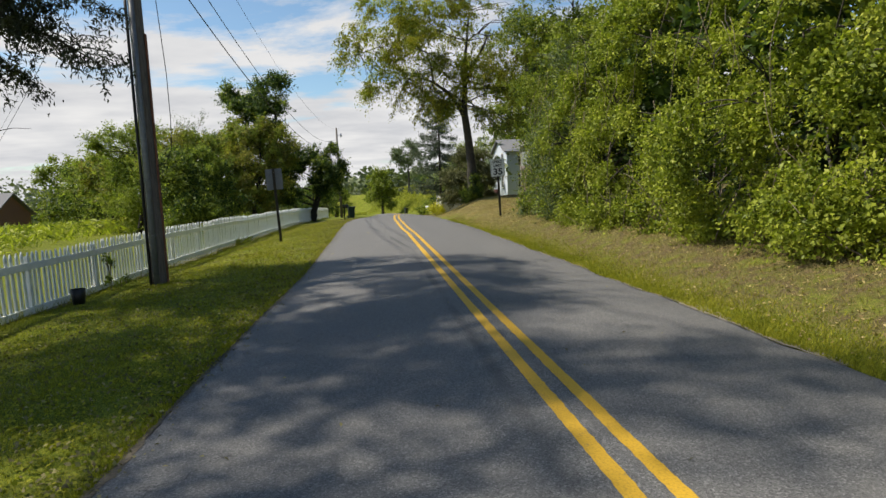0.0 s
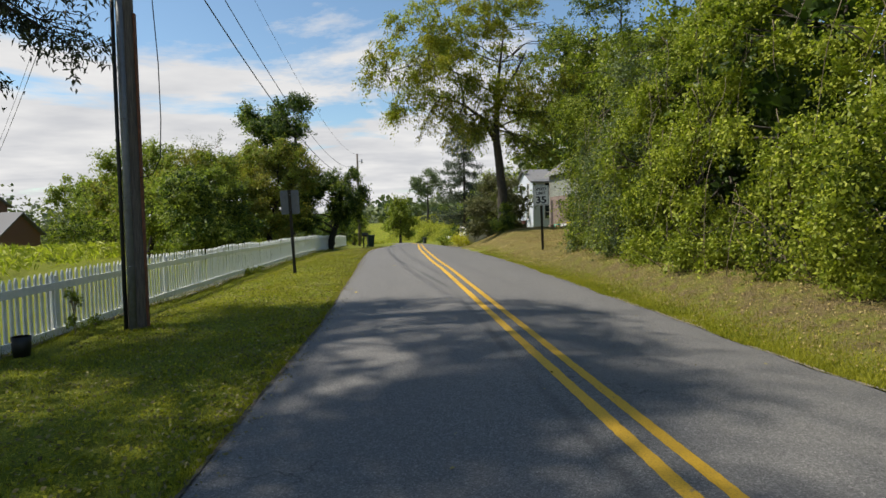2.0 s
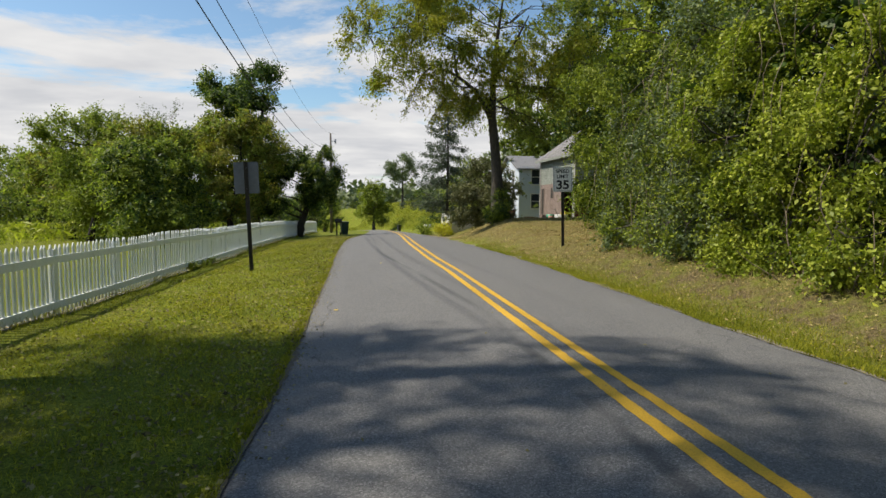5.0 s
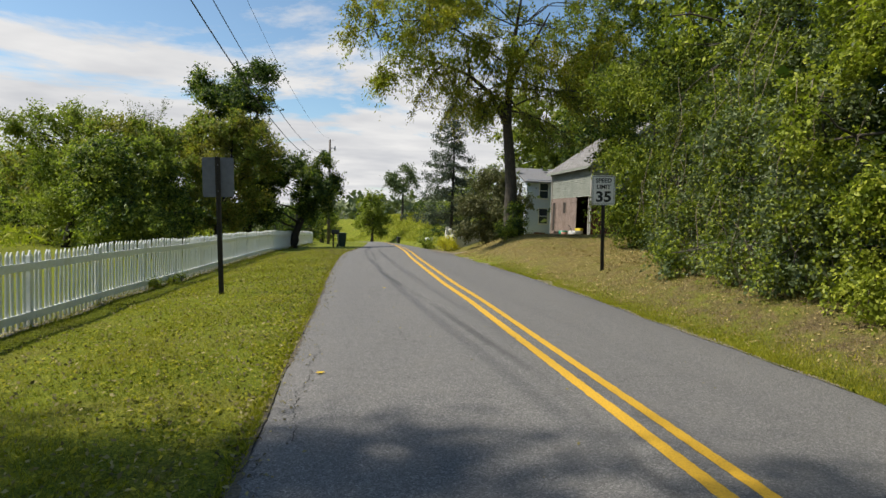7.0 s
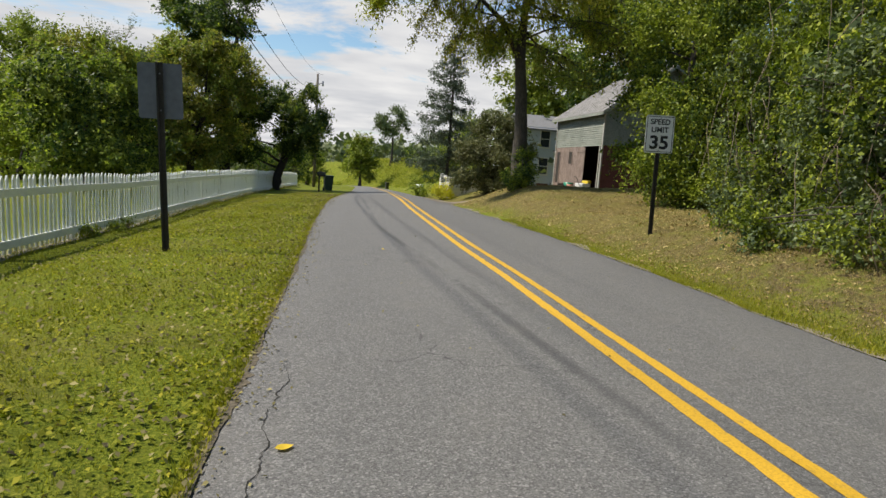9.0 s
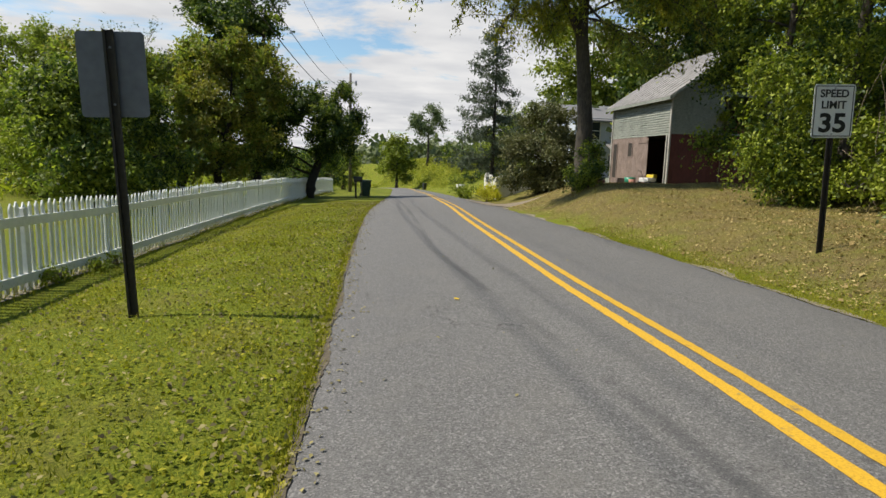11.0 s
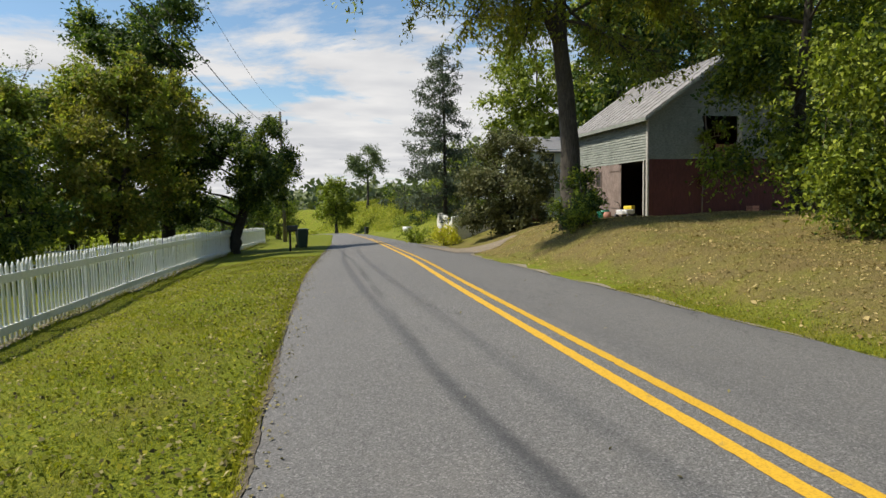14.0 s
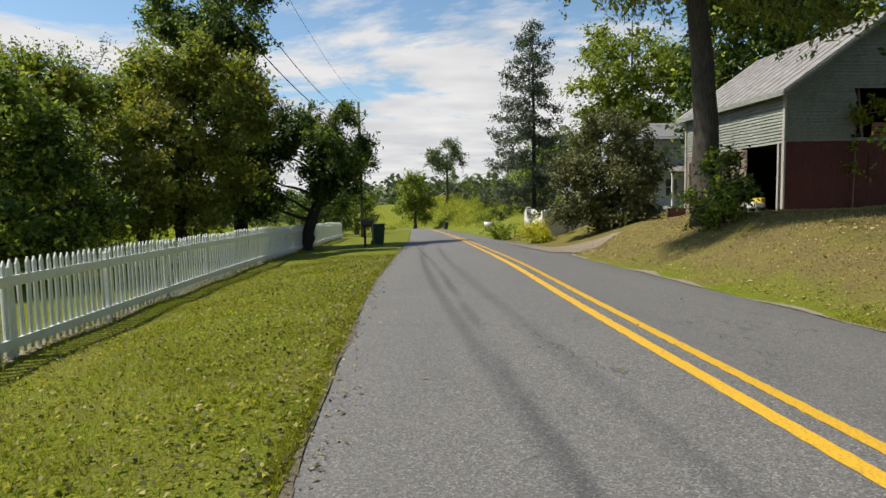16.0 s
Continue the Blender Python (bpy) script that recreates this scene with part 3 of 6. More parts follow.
def build_fence():
    f = thing("picket_fence", fence_x(6), 6, gz(fence_x(6), 6), "long white-painted wooden picket fence along the mown verge", "fence")
    base = Vector(f.location)
    h, w, th = 1.19, 0.074, 0.022
    v = [(-th, -w / 2, 0), (-th, w / 2, 0), (-th, w / 2, h - 0.07), (-th, 0, h), (-th, -w / 2, h - 0.07)]
    v = v + [(0, b, c) for _, b, c in v]
    me = bpy.data.meshes.new("picket")
    me.from_pydata(v, [], [(0, 1, 2, 3, 4), (9, 8, 7, 6, 5), (0, 5, 6, 1), (1, 6, 7, 2), (2, 7, 8, 3), (3, 8, 9, 4), (4, 9, 5, 0)])
    me.materials.append(M_FENCE)
    rng = random.Random(5)
    ys = [4.0 + 0.156 * i for i in range(420)]
    tail = bmesh.new()
    for i, y in enumerate(ys):
        x = fence_x(y)
        z = gz(x, y) + 0.03 - sunk(y) + rng.uniform(-0.012, 0.012)
        m = pose(x - 0.02, y, z, rng.uniform(-0.9, 0.9), rng.uniform(-0.8, 0.8), -0.9 + rng.uniform(-2, 2))
        if i < 300:
            ob = new("picket", me)
            ob.parent = f
            ob.matrix_basis = Matrix.Translation(-base) @ m
        else:
            vs = [tail.verts.new(m @ Vector(p) - base) for p in v]
            for q in me.polygons:
                tail.faces.new([vs[k] for k in q.vertices])
    tagged(part("picket_run", tail, M_FENCE, f), kind="stuff")
    post_y = list(np.arange(4.6, 69.6, 2.42)) + [69.5]
    for a, b in zip(post_y[:-1], post_y[1:]):
        for hz, s in ((0.965, 0.064), (0.19, 0.062)):
            bm = bmesh.new()
            pts = []
            for y in (a, b):
                x = fence_x(y)
                pts.append(Vector((x, y, gz(x, y) + hz - sunk(y))) - base)
            p, q = pts
            vs = [bm.verts.new(c + Vector((dx, 0, dz))) for c in (p, q) for dx, dz in ((-0.018, -s), (0.022, -s), (0.022, s), (-0.018, s))]
            for g in ((0, 1, 2, 3), (7, 6, 5, 4), (0, 4, 5, 1), (1, 5, 6, 2), (2, 6, 7, 3), (3, 7, 4, 0)):
                bm.faces.new([vs[k] for k in g])
            part("rail", bm, M_FENCE, f)
    for y in post_y:
        x = fence_x(y)
        z = gz(x, y) - sunk(y)
        bm = boxbm(-0.05, 0.05, -0.05, 0.05, -0.25, 1.14, bevel=0.008)
        bmesh.ops.translate(bm, vec=Vector((x - 0.045, y, z)) - base, verts=bm.verts)
        part("post", bm, M_FENCE, f)
    return f


def garden_fence(pts, n):
    """The low white fence further back in the garden."""
    (x0, y0), (x1, y1) = pts
    f = thing("garden_fence", x0, y0, gz(x0, y0), "low white picket fence in the garden behind", "fence")
    base = Vector(f.location)
    ang = math.atan2(y1 - y0, x1 - x0)
    for i in range(n):
        u = i / (n - 1)
        x, y = x0 + (x1 - x0) * u, y0 + (y1 - y0) * u
        bm = boxbm(-0.04, 0.04, -0.012, 0.012, 0.05, 0.93)
        top = [v for v in bm.verts if v.co.z > 0.9]
        for v in top:
            v.co.x *= 0.15
            v.co.z += 0.05
        bmesh.ops.transform(bm, matrix=Matrix.Translation(Vector((x, y, gz(x, y))) - base) @ Matrix.Rotation(ang, 4, "Z"), verts=bm.verts)
        part("picket", bm, M_FENCE, f)
    for hz in (0.25, 0.75):
        bm = bmesh.new()
        k = 12
        tube(bm, [Vector((x0 + (x1 - x0) * i / k, y0 + (y1 - y0) * i / k, gz(x0 + (x1 - x0) * i / k, y0 + (y1 - y0) * i / k) + hz)) - base for i in range(k + 1)], 0.04, 4)
        part("rail", bm, M_FENCE, f)
    return f


# ---- plants ----


def leaves(centres, size, rng, spread=0.0, up=0.4, aspect=0.5, droop=0.0, out=None, axis=None):
    """Folded diamond leaves at the given places, as vertices. out: the way each leaf's face turns by and large."""
    n = len(centres)
    c = centres + rng.normal(0, 1, (n, 3)) * spread
    nor = rng.normal(0, 1, (n, 3))
    if out is None:
        nor[:, 2] = np.abs(nor[:, 2]) + up
    else:
        nor = nor * 0.55 + out
        nor[:, 2] += up
    nor /= np.linalg.norm(nor, axis=1, keepdims=True) + 1e-9
    t = rng.normal(0, 1, (n, 3))
    if axis is not None:
        t = t * 0.62 + axis
    t[:, 2] -= droop
    t -= nor * np.sum(t * nor, 1, keepdims=True)
    t /= np.linalg.norm(t, axis=1, keepdims=True) + 1e-9
    b = np.cross(nor, t)
    s = size * rng.uniform(0.6, 1.35, (n, 1))
    v = np.empty((n, 4, 3))
    v[:, 0] = c - t * s * 0.5
    v[:, 1] = c + b * s * aspect * 0.5 + nor * s * 0.10
    v[:, 2] = c + t * s * 0.5 - nor * s * 0.06
    v[:, 3] = c - b * s * aspect * 0.5 + nor * s * 0.10
    return v.reshape(-1, 3)


def quads(v):
    return np.arange(len(v)).reshape(-1, 4)


def blob_points(n, centre, radii, rng, shell=0.55, lump=0.25):
    """Places in an uneven ellipsoid, more of them towards its skin."""
    d = rng.normal(0, 1, (n, 3))
    d /= np.linalg.norm(d, axis=1, keepdims=True)
    r = shell + (1 - shell) * rng.random((n, 1)) ** 0.6
    r *= 1 + lump * (np.sin(d[:, :1] * 5 + centre[0]) * np.sin(d[:, 1:2] * 4 + centre[1]) + 0.6 * np.sin(d[:, 2:3] * 7 + d[:, :1] * 6))
    return np.asarray(centre) + d * r * np.asarray(radii)


def limb(bm, a, b, r0, r1, rng, sag=0.0, seg=5, sides=6):
    a, b = np.asarray(a, float), np.asarray(b, float)
    L = np.linalg.norm(b - a)
    pts = []
    wob = rng.normal(0, 0.05 * L, (2, 3))
    for i in range(seg + 1):
        u = i / seg
        p = a + (b - a) * u + wob[0] * math.sin(math.pi * u) + wob[1] * math.sin(2 * math.pi * u) * 0.5
        p[2] += sag * L * math.sin(math.pi * u)
        pts.append(p)
    tube(bm, pts, [r0 + (r1 - r0) * (i / seg) for i in range(seg + 1)], sides)
    return pts


def tree(name, base, blobs, trunk, leaf_mat, bark, label, leaf=0.16, per=60, clumps=260, clump_r=0.42, seed=1, limbs=12, twigs=1.0,
         up=0.4, droop=0.0, aspect=0.5, group="", category="tree", shell=0.5, second=None, sag=0.06, lumps=13,
         grow=0.25, reach=1.0, hang=0.15, limb_r=0.10):
    """trunk: list of (x, y, z, radius), relative to the base. blobs: list of (x, y, z, rx, ry, rz, weight), relative to the base."""
    rng = np.random.default_rng(seed)
    bx, by = base[:2]
    bz = base[2] if len(base) > 2 else gz(bx, by)
    t = thing(name, bx, by, bz, label, category, group)
    w = np.array([b[6] for b in blobs], float)
    w /= w.sum()
    cl = []
    for b, q in zip(blobs, w):
        # a blob is broken up into lesser masses with dark hollows between them
        k = max(3, int(round(lumps * math.sqrt(q * len(blobs)))))
        heart = blob_points(k, b[:3], np.array(b[3:6]) * 0.80, rng, shell, 0.1)
        for c in heart:
            f = rng.uniform(0.22, 0.40)
            cl.append(blob_points(max(3, int(clumps * q / k)), c, np.array(b[3:6]) * f, rng, 0.55, 0.15))
    cl = np.concatenate(cl)
    bm = bmesh.new()
    tp = np.array([p[:3] for p in trunk], float)
    tr = [p[3] for p in trunk]
    fine, fr = [], []
    for i in range(len(tp) - 1):
        for k in range(4):
            u = k / 4
            fine.append(tp[i] * (1 - u) + tp[i + 1] * u + rng.normal(0, tr[i] * 0.10, 3) * (1 if i + k else 0))
            fr.append(tr[i] * (1 - u) + tr[i + 1] * u)
    fine.append(tp[-1])
    fr.append(tr[-1])
    fr[0] *= 1.35
    fine[0] = fine[0] - np.array([0, 0, 0.15])
    tube(bm, fine, fr, 10)
    part("trunk", bm, bark, t)
    bm = bmesh.new()
    order = rng.permutation(len(cl))
    fine = np.array(fine)
    nodes = [fine[k] for k in range(len(fine) // 3, len(fine))]
    rad = [fr[k] for k in range(len(fine) // 3, len(fine))]
    for k in order[:limbs]:
        d = np.array([np.linalg.norm(cl[k] - p) + 1.2 * max(0, p[2] - cl[k][2] + 0.5) for p in nodes[:len(fine) - len(fine) // 3]])
        j = int(np.argmin(d))
        pts = limb(bm, nodes[j], cl[k], min(rad[j] * 0.42, limb_r), 0.018, rng, sag, 6)
        for q, p in enumerate(pts[2:]):
            nodes.append(np.array(p))
            rad.append(0.05 - 0.006 * q)
    for k in order[limbs:limbs + int(limbs * 5 * twigs)]:
        d = np.linalg.norm(np.array(nodes) - cl[k], axis=1)
        j = int(np.argmin(d))
        limb(bm, nodes[j], cl[k], min(rad[j] * 0.6, 0.035), 0.008, rng, sag, 3, 4)
    tagged(part("branch_frame", bm, bark, t), kind="stuff")
    # clumps of several sizes, each a rounded mass with its leaves facing outwards
    size = rng.uniform(0.55, 1.5, len(cl))
    count = np.maximum(6, (per * size ** 2).astype(int))
    mid = np.average(np.array([b[:3] for b in blobs]), axis=0, weights=w)
    away = cl - mid
    away /= np.linalg.norm(away, axis=1, keepdims=True) + 1e-9
    # each clump is a tuft of leafy shoots that grow outwards from its heart
    per_shoot = 9
    tuft = np.repeat(np.arange(len(cl)), np.maximum(2, count // per_shoot))
    way = rng.normal(0, 1, (len(tuft), 3))
    way /= np.linalg.norm(way, axis=1, keepdims=True)
    way = way * 0.85 + away[tuft] * 0.55 + np.array([0, 0, grow])
    way /= np.linalg.norm(way, axis=1, keepdims=True) + 1e-9
    long_ = clump_r * 1.75 * size[tuft] * rng.uniform(0.6, 1.5, len(tuft)) * reach
    root = cl[tuft] + rng.normal(0, 0.22, (len(tuft), 3)) * (clump_r * size[tuft])[:, None]
    shoot = np.repeat(np.arange(len(tuft)), per_shoot)
    own = tuft[shoot]
    u = rng.uniform(0.12, 1.0, (len(shoot), 1))
    pts = root[shoot] + way[shoot] * u * long_[shoot][:, None] + rng.normal(0, 0.42 * leaf, (len(shoot), 3))
    pts[:, 2] -= hang * (u[:, 0] ** 2) * long_[shoot]
    axis = way[shoot] * 0.8
    d = rng.normal(0, 1, (len(own), 3))
    d /= np.linalg.norm(d, axis=1, keepdims=True)
    out = d * 0.9 + away[own] * 0.5
    tone = rng.random(len(cl))
    pick = np.zeros(len(own), bool)
    if second is not None:
        pick = (tone[own] < second[1]) ^ (rng.random(len(own)) < 0.12)
        v2 = leaves(pts[pick], leaf, rng, 0, up, aspect, droop, out[pick], axis[pick])
        mesh_obj("crown", raw_mesh("crown", v2, quads(v2)), second[0], t)
    v = leaves(pts[~pick], leaf, rng, 0, up, aspect, droop, out[~pick], axis[~pick])
    mesh_obj("crown", raw_mesh("crown", v, quads(v)), leaf_mat, t)
    return t


build_fence()
ys = np.arange(3.8, 70, 0.12)
rd = np.random.default_rng(12)
lo, hi = fence_x(ys) - 0.14 - 0.05 * rd.random(len(ys)), fence_x(ys) + 0.06 + 0.10 * rd.random(len(ys)) * np.abs(np.sin(ys * 0.8))
X = np.stack([lo, hi], 1)
Y = np.repeat(ys[:, None], 2, 1)
tagged(sheet("fence_dirt", X, Y, land_z(X, Y) + 0.012, M_GRIT), "bare pale dirt under the fence", "ground", kind="structure")
garden_fence([(-8.3, 46.0), (-13.5, 44.6)], 36)

# ---- trees and hedge ----


def hedge_shrub(x, y, h, seed, mat, second, depth=1.9, span=2.1, coarse=1.0):
    rs = np.random.default_rng(seed + 7)
    blobs = [(0.9, 0, h * 0.5, depth * 0.7, span, h * 0.46, 0.6)]
    n = 26
    for k in range(n):
        u = (k + 0.5) / n
        bulge = 1.25 - 1.5 * abs(u - 0.25)
        r = rs.uniform(0.50, 0.95)
        blobs.append((-bulge + rs.normal(0, 0.36), rs.uniform(-span, span), h * (0.06 + 0.90 * u ** 1.15), r * 0.85, r, r * rs.uniform(0.8, 1.2), r * r))
    # leaf skirts down to the grass
    for k in range(7):
        r = rs.uniform(0.45, 0.7)
        blobs.append((-1.35 + rs.normal(0, 0.25), -span + 2 * span * (k + 0.5) / 7, r * 0.75, r * 0.9, r * 1.1, r * 0.8, 0.55 * r * r))
    t = tree("hedge_shrub", (x, y), blobs, [(0.5, 0, 0, 0.09), (0.4, 0.1, h * 0.4, 0.06), (0.5, 0, h * 0.8, 0.02)], mat, M_BARK,
             "tall overgrown hedge shrub hung with leafy vines", leaf=0.074 * coarse, per=int(96 / coarse ** 2), clumps=520, clump_r=0.20, seed=seed, limbs=14, twigs=1.2,
             up=0.25, droop=0.35, aspect=0.56, grow=0.1, reach=0.95, hang=0.35, group="roadside hedgerow", category="shrub", shell=0.6, second=second, lumps=3)
    rng = np.random.default_rng(seed + 50)
    bm = bmesh.new()
    for _ in range(34):
        a = np.array([rng.uniform(-1.7, 0.1), rng.uniform(-span, span), 0.0])
        a[2] = gz(x + a[0], y + a[1]) - t.location.z - 0.05
        b = a + np.array([rng.uniform(-0.7, 0.3), rng.uniform(-0.8, 0.8), rng.uniform(0.4, 1.9)])
        limb(bm, a, b, rng.uniform(0.006, 0.017), 0.004, rng, rng.uniform(-0.05, 0.2), 5, 4)
    for _ in range(12):
        a = np.array([rng.uniform(-2.0, -1.1), rng.uniform(-span, span), rng.uniform(2.0, h * 0.8)])
        limb(bm, a, a + np.array([rng.uniform(-0.4, 0.2), rng.uniform(-0.5, 0.5), -rng.uniform(0.8, 2.2)]), 0.006, 0.004, rng, 0.05, 6, 4)
    part("undergrowth", bm, M_TWIG, t, "bare pale twiggy stems")
    # dark leaves deep inside, their colour standing in for shade in the gaps
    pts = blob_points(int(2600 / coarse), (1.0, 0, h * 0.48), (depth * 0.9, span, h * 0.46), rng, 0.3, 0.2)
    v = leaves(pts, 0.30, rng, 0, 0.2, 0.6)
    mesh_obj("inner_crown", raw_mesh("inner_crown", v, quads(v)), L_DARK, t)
    return t


for i, (x, y, h, mat, sec) in enumerate([
        (6.6, 0.6, 6.6, L_HEDGE, (L_HEDGE2, 0.4)), (6.5, 4.4, 7.0, L_HEDGE, (L_HEDGE2, 0.50)), (6.35, 8.0, 7.2, L_HEDGE, (L_HEDGE2, 0.55)),
        (6.2, 11.6, 7.4, L_HEDGE2, (L_HEDGE, 0.5)), (6.1, 15.0, 7.0, L_HEDGE, (L_HEDGE2, 0.35)), (6.3, 18.4, 6.6, L_GREY, (L_HEDGE, 0.4))]):
    hedge_shrub(x, y, h, 20 + i, mat, sec, coarse=1.5 if i < 1 else 1.06)
for i, (x, y, h) in enumerate([(7.1, 21.6, 6.0), (9.9, 26.2, 5.4), (11.8, 30.6, 4.8)]):
    hedge_shrub(x, y, h, 40 + i, L_GREY if i == 0 else L_DARK if i > 1 else L_HEDGE, (L_HEDGE, 0.45), coarse=1.45 if i else 1.15)
for i, (x, y, h, r, mat) in enumerate([(9.6, 3.0, 11.5, 3.4, L_HEDGE), (9.8, 10.0, 12.5, 3.6, L_DARK), (9.4, 16.5, 13.4, 3.7, L_HEDGE),
                                       (9.9, 22.8, 13.6, 4.2, L_HEDGE), (14.2, 28.0, 11.5, 3.4, L_DARK), (18.4, 40.5, 11.0, 3.0, L_DARK)]):
    tree("roadside_tree", (x, y), [(0, 0, h * 0.72, r, r, h * 0.26, 5), (-0.9, 0.2, h * 0.45, r * 0.9, r * 0.95, h * 0.2, 3), (-0.6, 0, h * 0.2, r * 0.75, r * 0.8, h * 0.16, 1.5)],
         [(0, 0, 0, 0.2), (0.2, 0.1, h * 0.4, 0.14), (0, 0, h * 0.85, 0.04)], mat, M_BARK,
         "tall leafy tree rising behind the hedgerow", leaf=0.16, per=50, clumps=250, clump_r=0.34, seed=60 + i, limbs=12, reach=1.0, hang=0.4,
         up=0.35, droop=0.6, aspect=0.6, group="trees behind the hedgerow", second=(L_HEDGE2, 0.25))

# tree between the hedge and the walnut, its boughs hiding the barn's gable
tree("roadside_tree", (11.7, 35.7), [(0.4, 0, 9.0, 2.8, 2.6, 2.5, 4), (0.4, 0, 6.2, 2.4, 2.4, 1.9, 3.4), (-1.3, 0.2, 3.9, 1.5, 1.7, 1.4, 2.6), (-0.6, 0, 1.6, 1.7, 2.0, 1.4, 3.0), (2.4, 0.3, 3.4, 2.4, 2.0, 3.0, 3.0)],
     [(0, 0, 0, 0.2), (0.1, 0.1, 3.6, 0.15), (0.3, 0, 7.4, 0.09), (0.4, 0, 10.4, 0.03)], L_HEDGE, M_BARK,
     "tall leafy tree whose boughs hang before the barn", leaf=0.15, per=66, clumps=500, clump_r=0.30, seed=66, limbs=16,
     up=0.35, droop=0.5, aspect=0.5, reach=1.0, hang=0.5, group="trees behind the hedgerow", second=(L_DARK, 0.3), lumps=7)
tree("roadside_tree", (9.6, 29.8), [(-0.9, 0, 9.4, 3.5, 3.2, 2.7, 5), (-0.4, 0, 12.2, 3.3, 3.0, 2.0, 4), (-0.8, 0, 6.4, 2.5, 2.6, 1.8, 3.6), (-1.2, 0, 3.8, 1.9, 2.2, 1.5, 3.0), (-1.0, 0.2, 1.6, 1.7, 2.0, 1.4, 2.4)],
     [(0, 0, 0, 0.2), (0.1, 0.1, 3.6, 0.15), (0.2, 0, 7.4, 0.09), (0.2, 0, 11.0, 0.03)], L_HEDGE, M_BARK,
     "sunlit leafy tree at the end of the hedgerow", leaf=0.115, per=92, clumps=680, clump_r=0.32, seed=67, limbs=16,
     up=0.35, droop=0.5, aspect=0.5, reach=1.0, hang=0.5, group="trees behind the hedgerow", second=(L_DARK, 0.22), lumps=7)

# big walnut that leans its crown over the road
tree("walnut_tree", (5.55, 38.0), [(-5.6, -0.8, 8.6, 2.2, 2.6, 1.7, 1.5), (-3.6, -0.6, 10.0, 2.8, 3.0, 2.2, 2.6), (-1.6, 0.4, 11.8, 4.2, 4.0, 2.6, 3.2), (-5.2, 0, 12.2, 2.8, 3.0, 2.2, 2.6), (-0.8, 0, 14.4, 4.6, 4.0, 2.0, 3.2),
                                   (2.6, 0, 10.4, 3.4, 3.4, 2.8, 2.8), (3.4, -0.6, 7.6, 2.4, 2.4, 1.4, 1.4), (-1.4, 0.6, 6.8, 1.6, 1.6, 1.3, 0.8), (-7.4, -0.6, 10.2, 1.5, 2.0, 1.6, 1.0),
                                   (-3.2, -0.8, 7.6, 1.8, 1.8, 1.0, 0.8), (0.4, -1.2, 8.4, 2.4, 2.2, 1.6, 1.5), (4.6, 0, 9.4, 2.0, 2.0, 1.6, 0.8), (-2.0, -1.2, 8.6, 2.0, 1.8, 1.3, 1.4),
                                   (-6.6, -0.8, 7.5, 1.0, 1.4, 1.0, 0.5)],
     [(0, 0, 0, 0.37), (-0.15, 0.05, 2.5, 0.29), (-0.45, 0, 5.7, 0.23), (-0.35, 0.2, 8.5, 0.13), (0.1, 0, 12.4, 0.04)], L_WALNUT, M_BARK,
     "large walnut tree with thin yellowing foliage beside the driveway", leaf=0.17, per=60, clumps=1080, clump_r=0.28, seed=80, limbs=14, twigs=2.4,
     up=0.1, droop=0.9, aspect=0.36, shell=0.3, second=(L_HEDGE2, 0.42), sag=0.10, lumps=7, reach=1.1, hang=0.6, limb_r=0.055)
wt = scene.objects["walnut_tree"]
bm = bmesh.new()
tube(bm, [(-0.45, 0.0, 5.5), (-0.9, -0.1, 6.3), (-1.5, -0.2, 7.1), (-2.5, -0.4, 7.8), (-3.8, -0.6, 8.2), (-5.2, -0.7, 8.4)], [0.16, 0.14, 0.11, 0.08, 0.05, 0.025], 9)
tube(bm, [(-2.5, -0.4, 7.8), (-2.6, -0.3, 8.8), (-2.9, -0.4, 9.8)], [0.08, 0.06, 0.03], 7)
tube(bm, [(-0.35, 0.15, 7.6), (0.2, 0.1, 8.8), (0.9, 0.0, 10.0), (1.5, -0.1, 11.2)], [0.12, 0.10, 0.07, 0.03], 7)
part("main_limb", bm, M_BARK, wt, "thick bent limb reaching over the road")
tree("ivy_shrub", (5.3, 36.9), [(-0.1, 0, 0.5, 0.8, 0.8, 0.42, 3), (0.1, 0.5, 1.1, 0.5, 0.5, 0.55, 1.2)], [(0, 0, 0, 0.04), (0, 0, 0.8, 0.02), (0, 0.2, 1.5, 0.01)],
     L_HEDGE, M_BARK, "ivy and saplings grown round the walnut's foot", leaf=0.10, per=50, clumps=120, clump_r=0.17, seed=81, limbs=8, category="shrub", second=(L_DARK, 0.5))
tree("lilac_bush", (7.0, 49.9), [(0.0, 0, 2.3, 2.3, 2.0, 1.9, 4), (0.5, 0.2, 4.1, 1.8, 1.7, 1.3, 2.6), (1.3, 0, 2.6, 1.9, 1.8, 1.8, 2.6), (-0.2, 0, 1.0, 2.2, 1.9, 0.9, 1.8), (1.4, 0, 1.0, 1.8, 1.8, 0.9, 1.4)],
     [(0, 0, 0, 0.10), (0.1, 0, 1.5, 0.07), (0, 0.1, 3.2, 0.02)], L_LILAC, M_BARK, "large round browning lilac bush by the driveway",
     leaf=0.135, per=64, clumps=560, clump_r=0.22, seed=82, limbs=16, category="bush", droop=0.5, aspect=0.6)


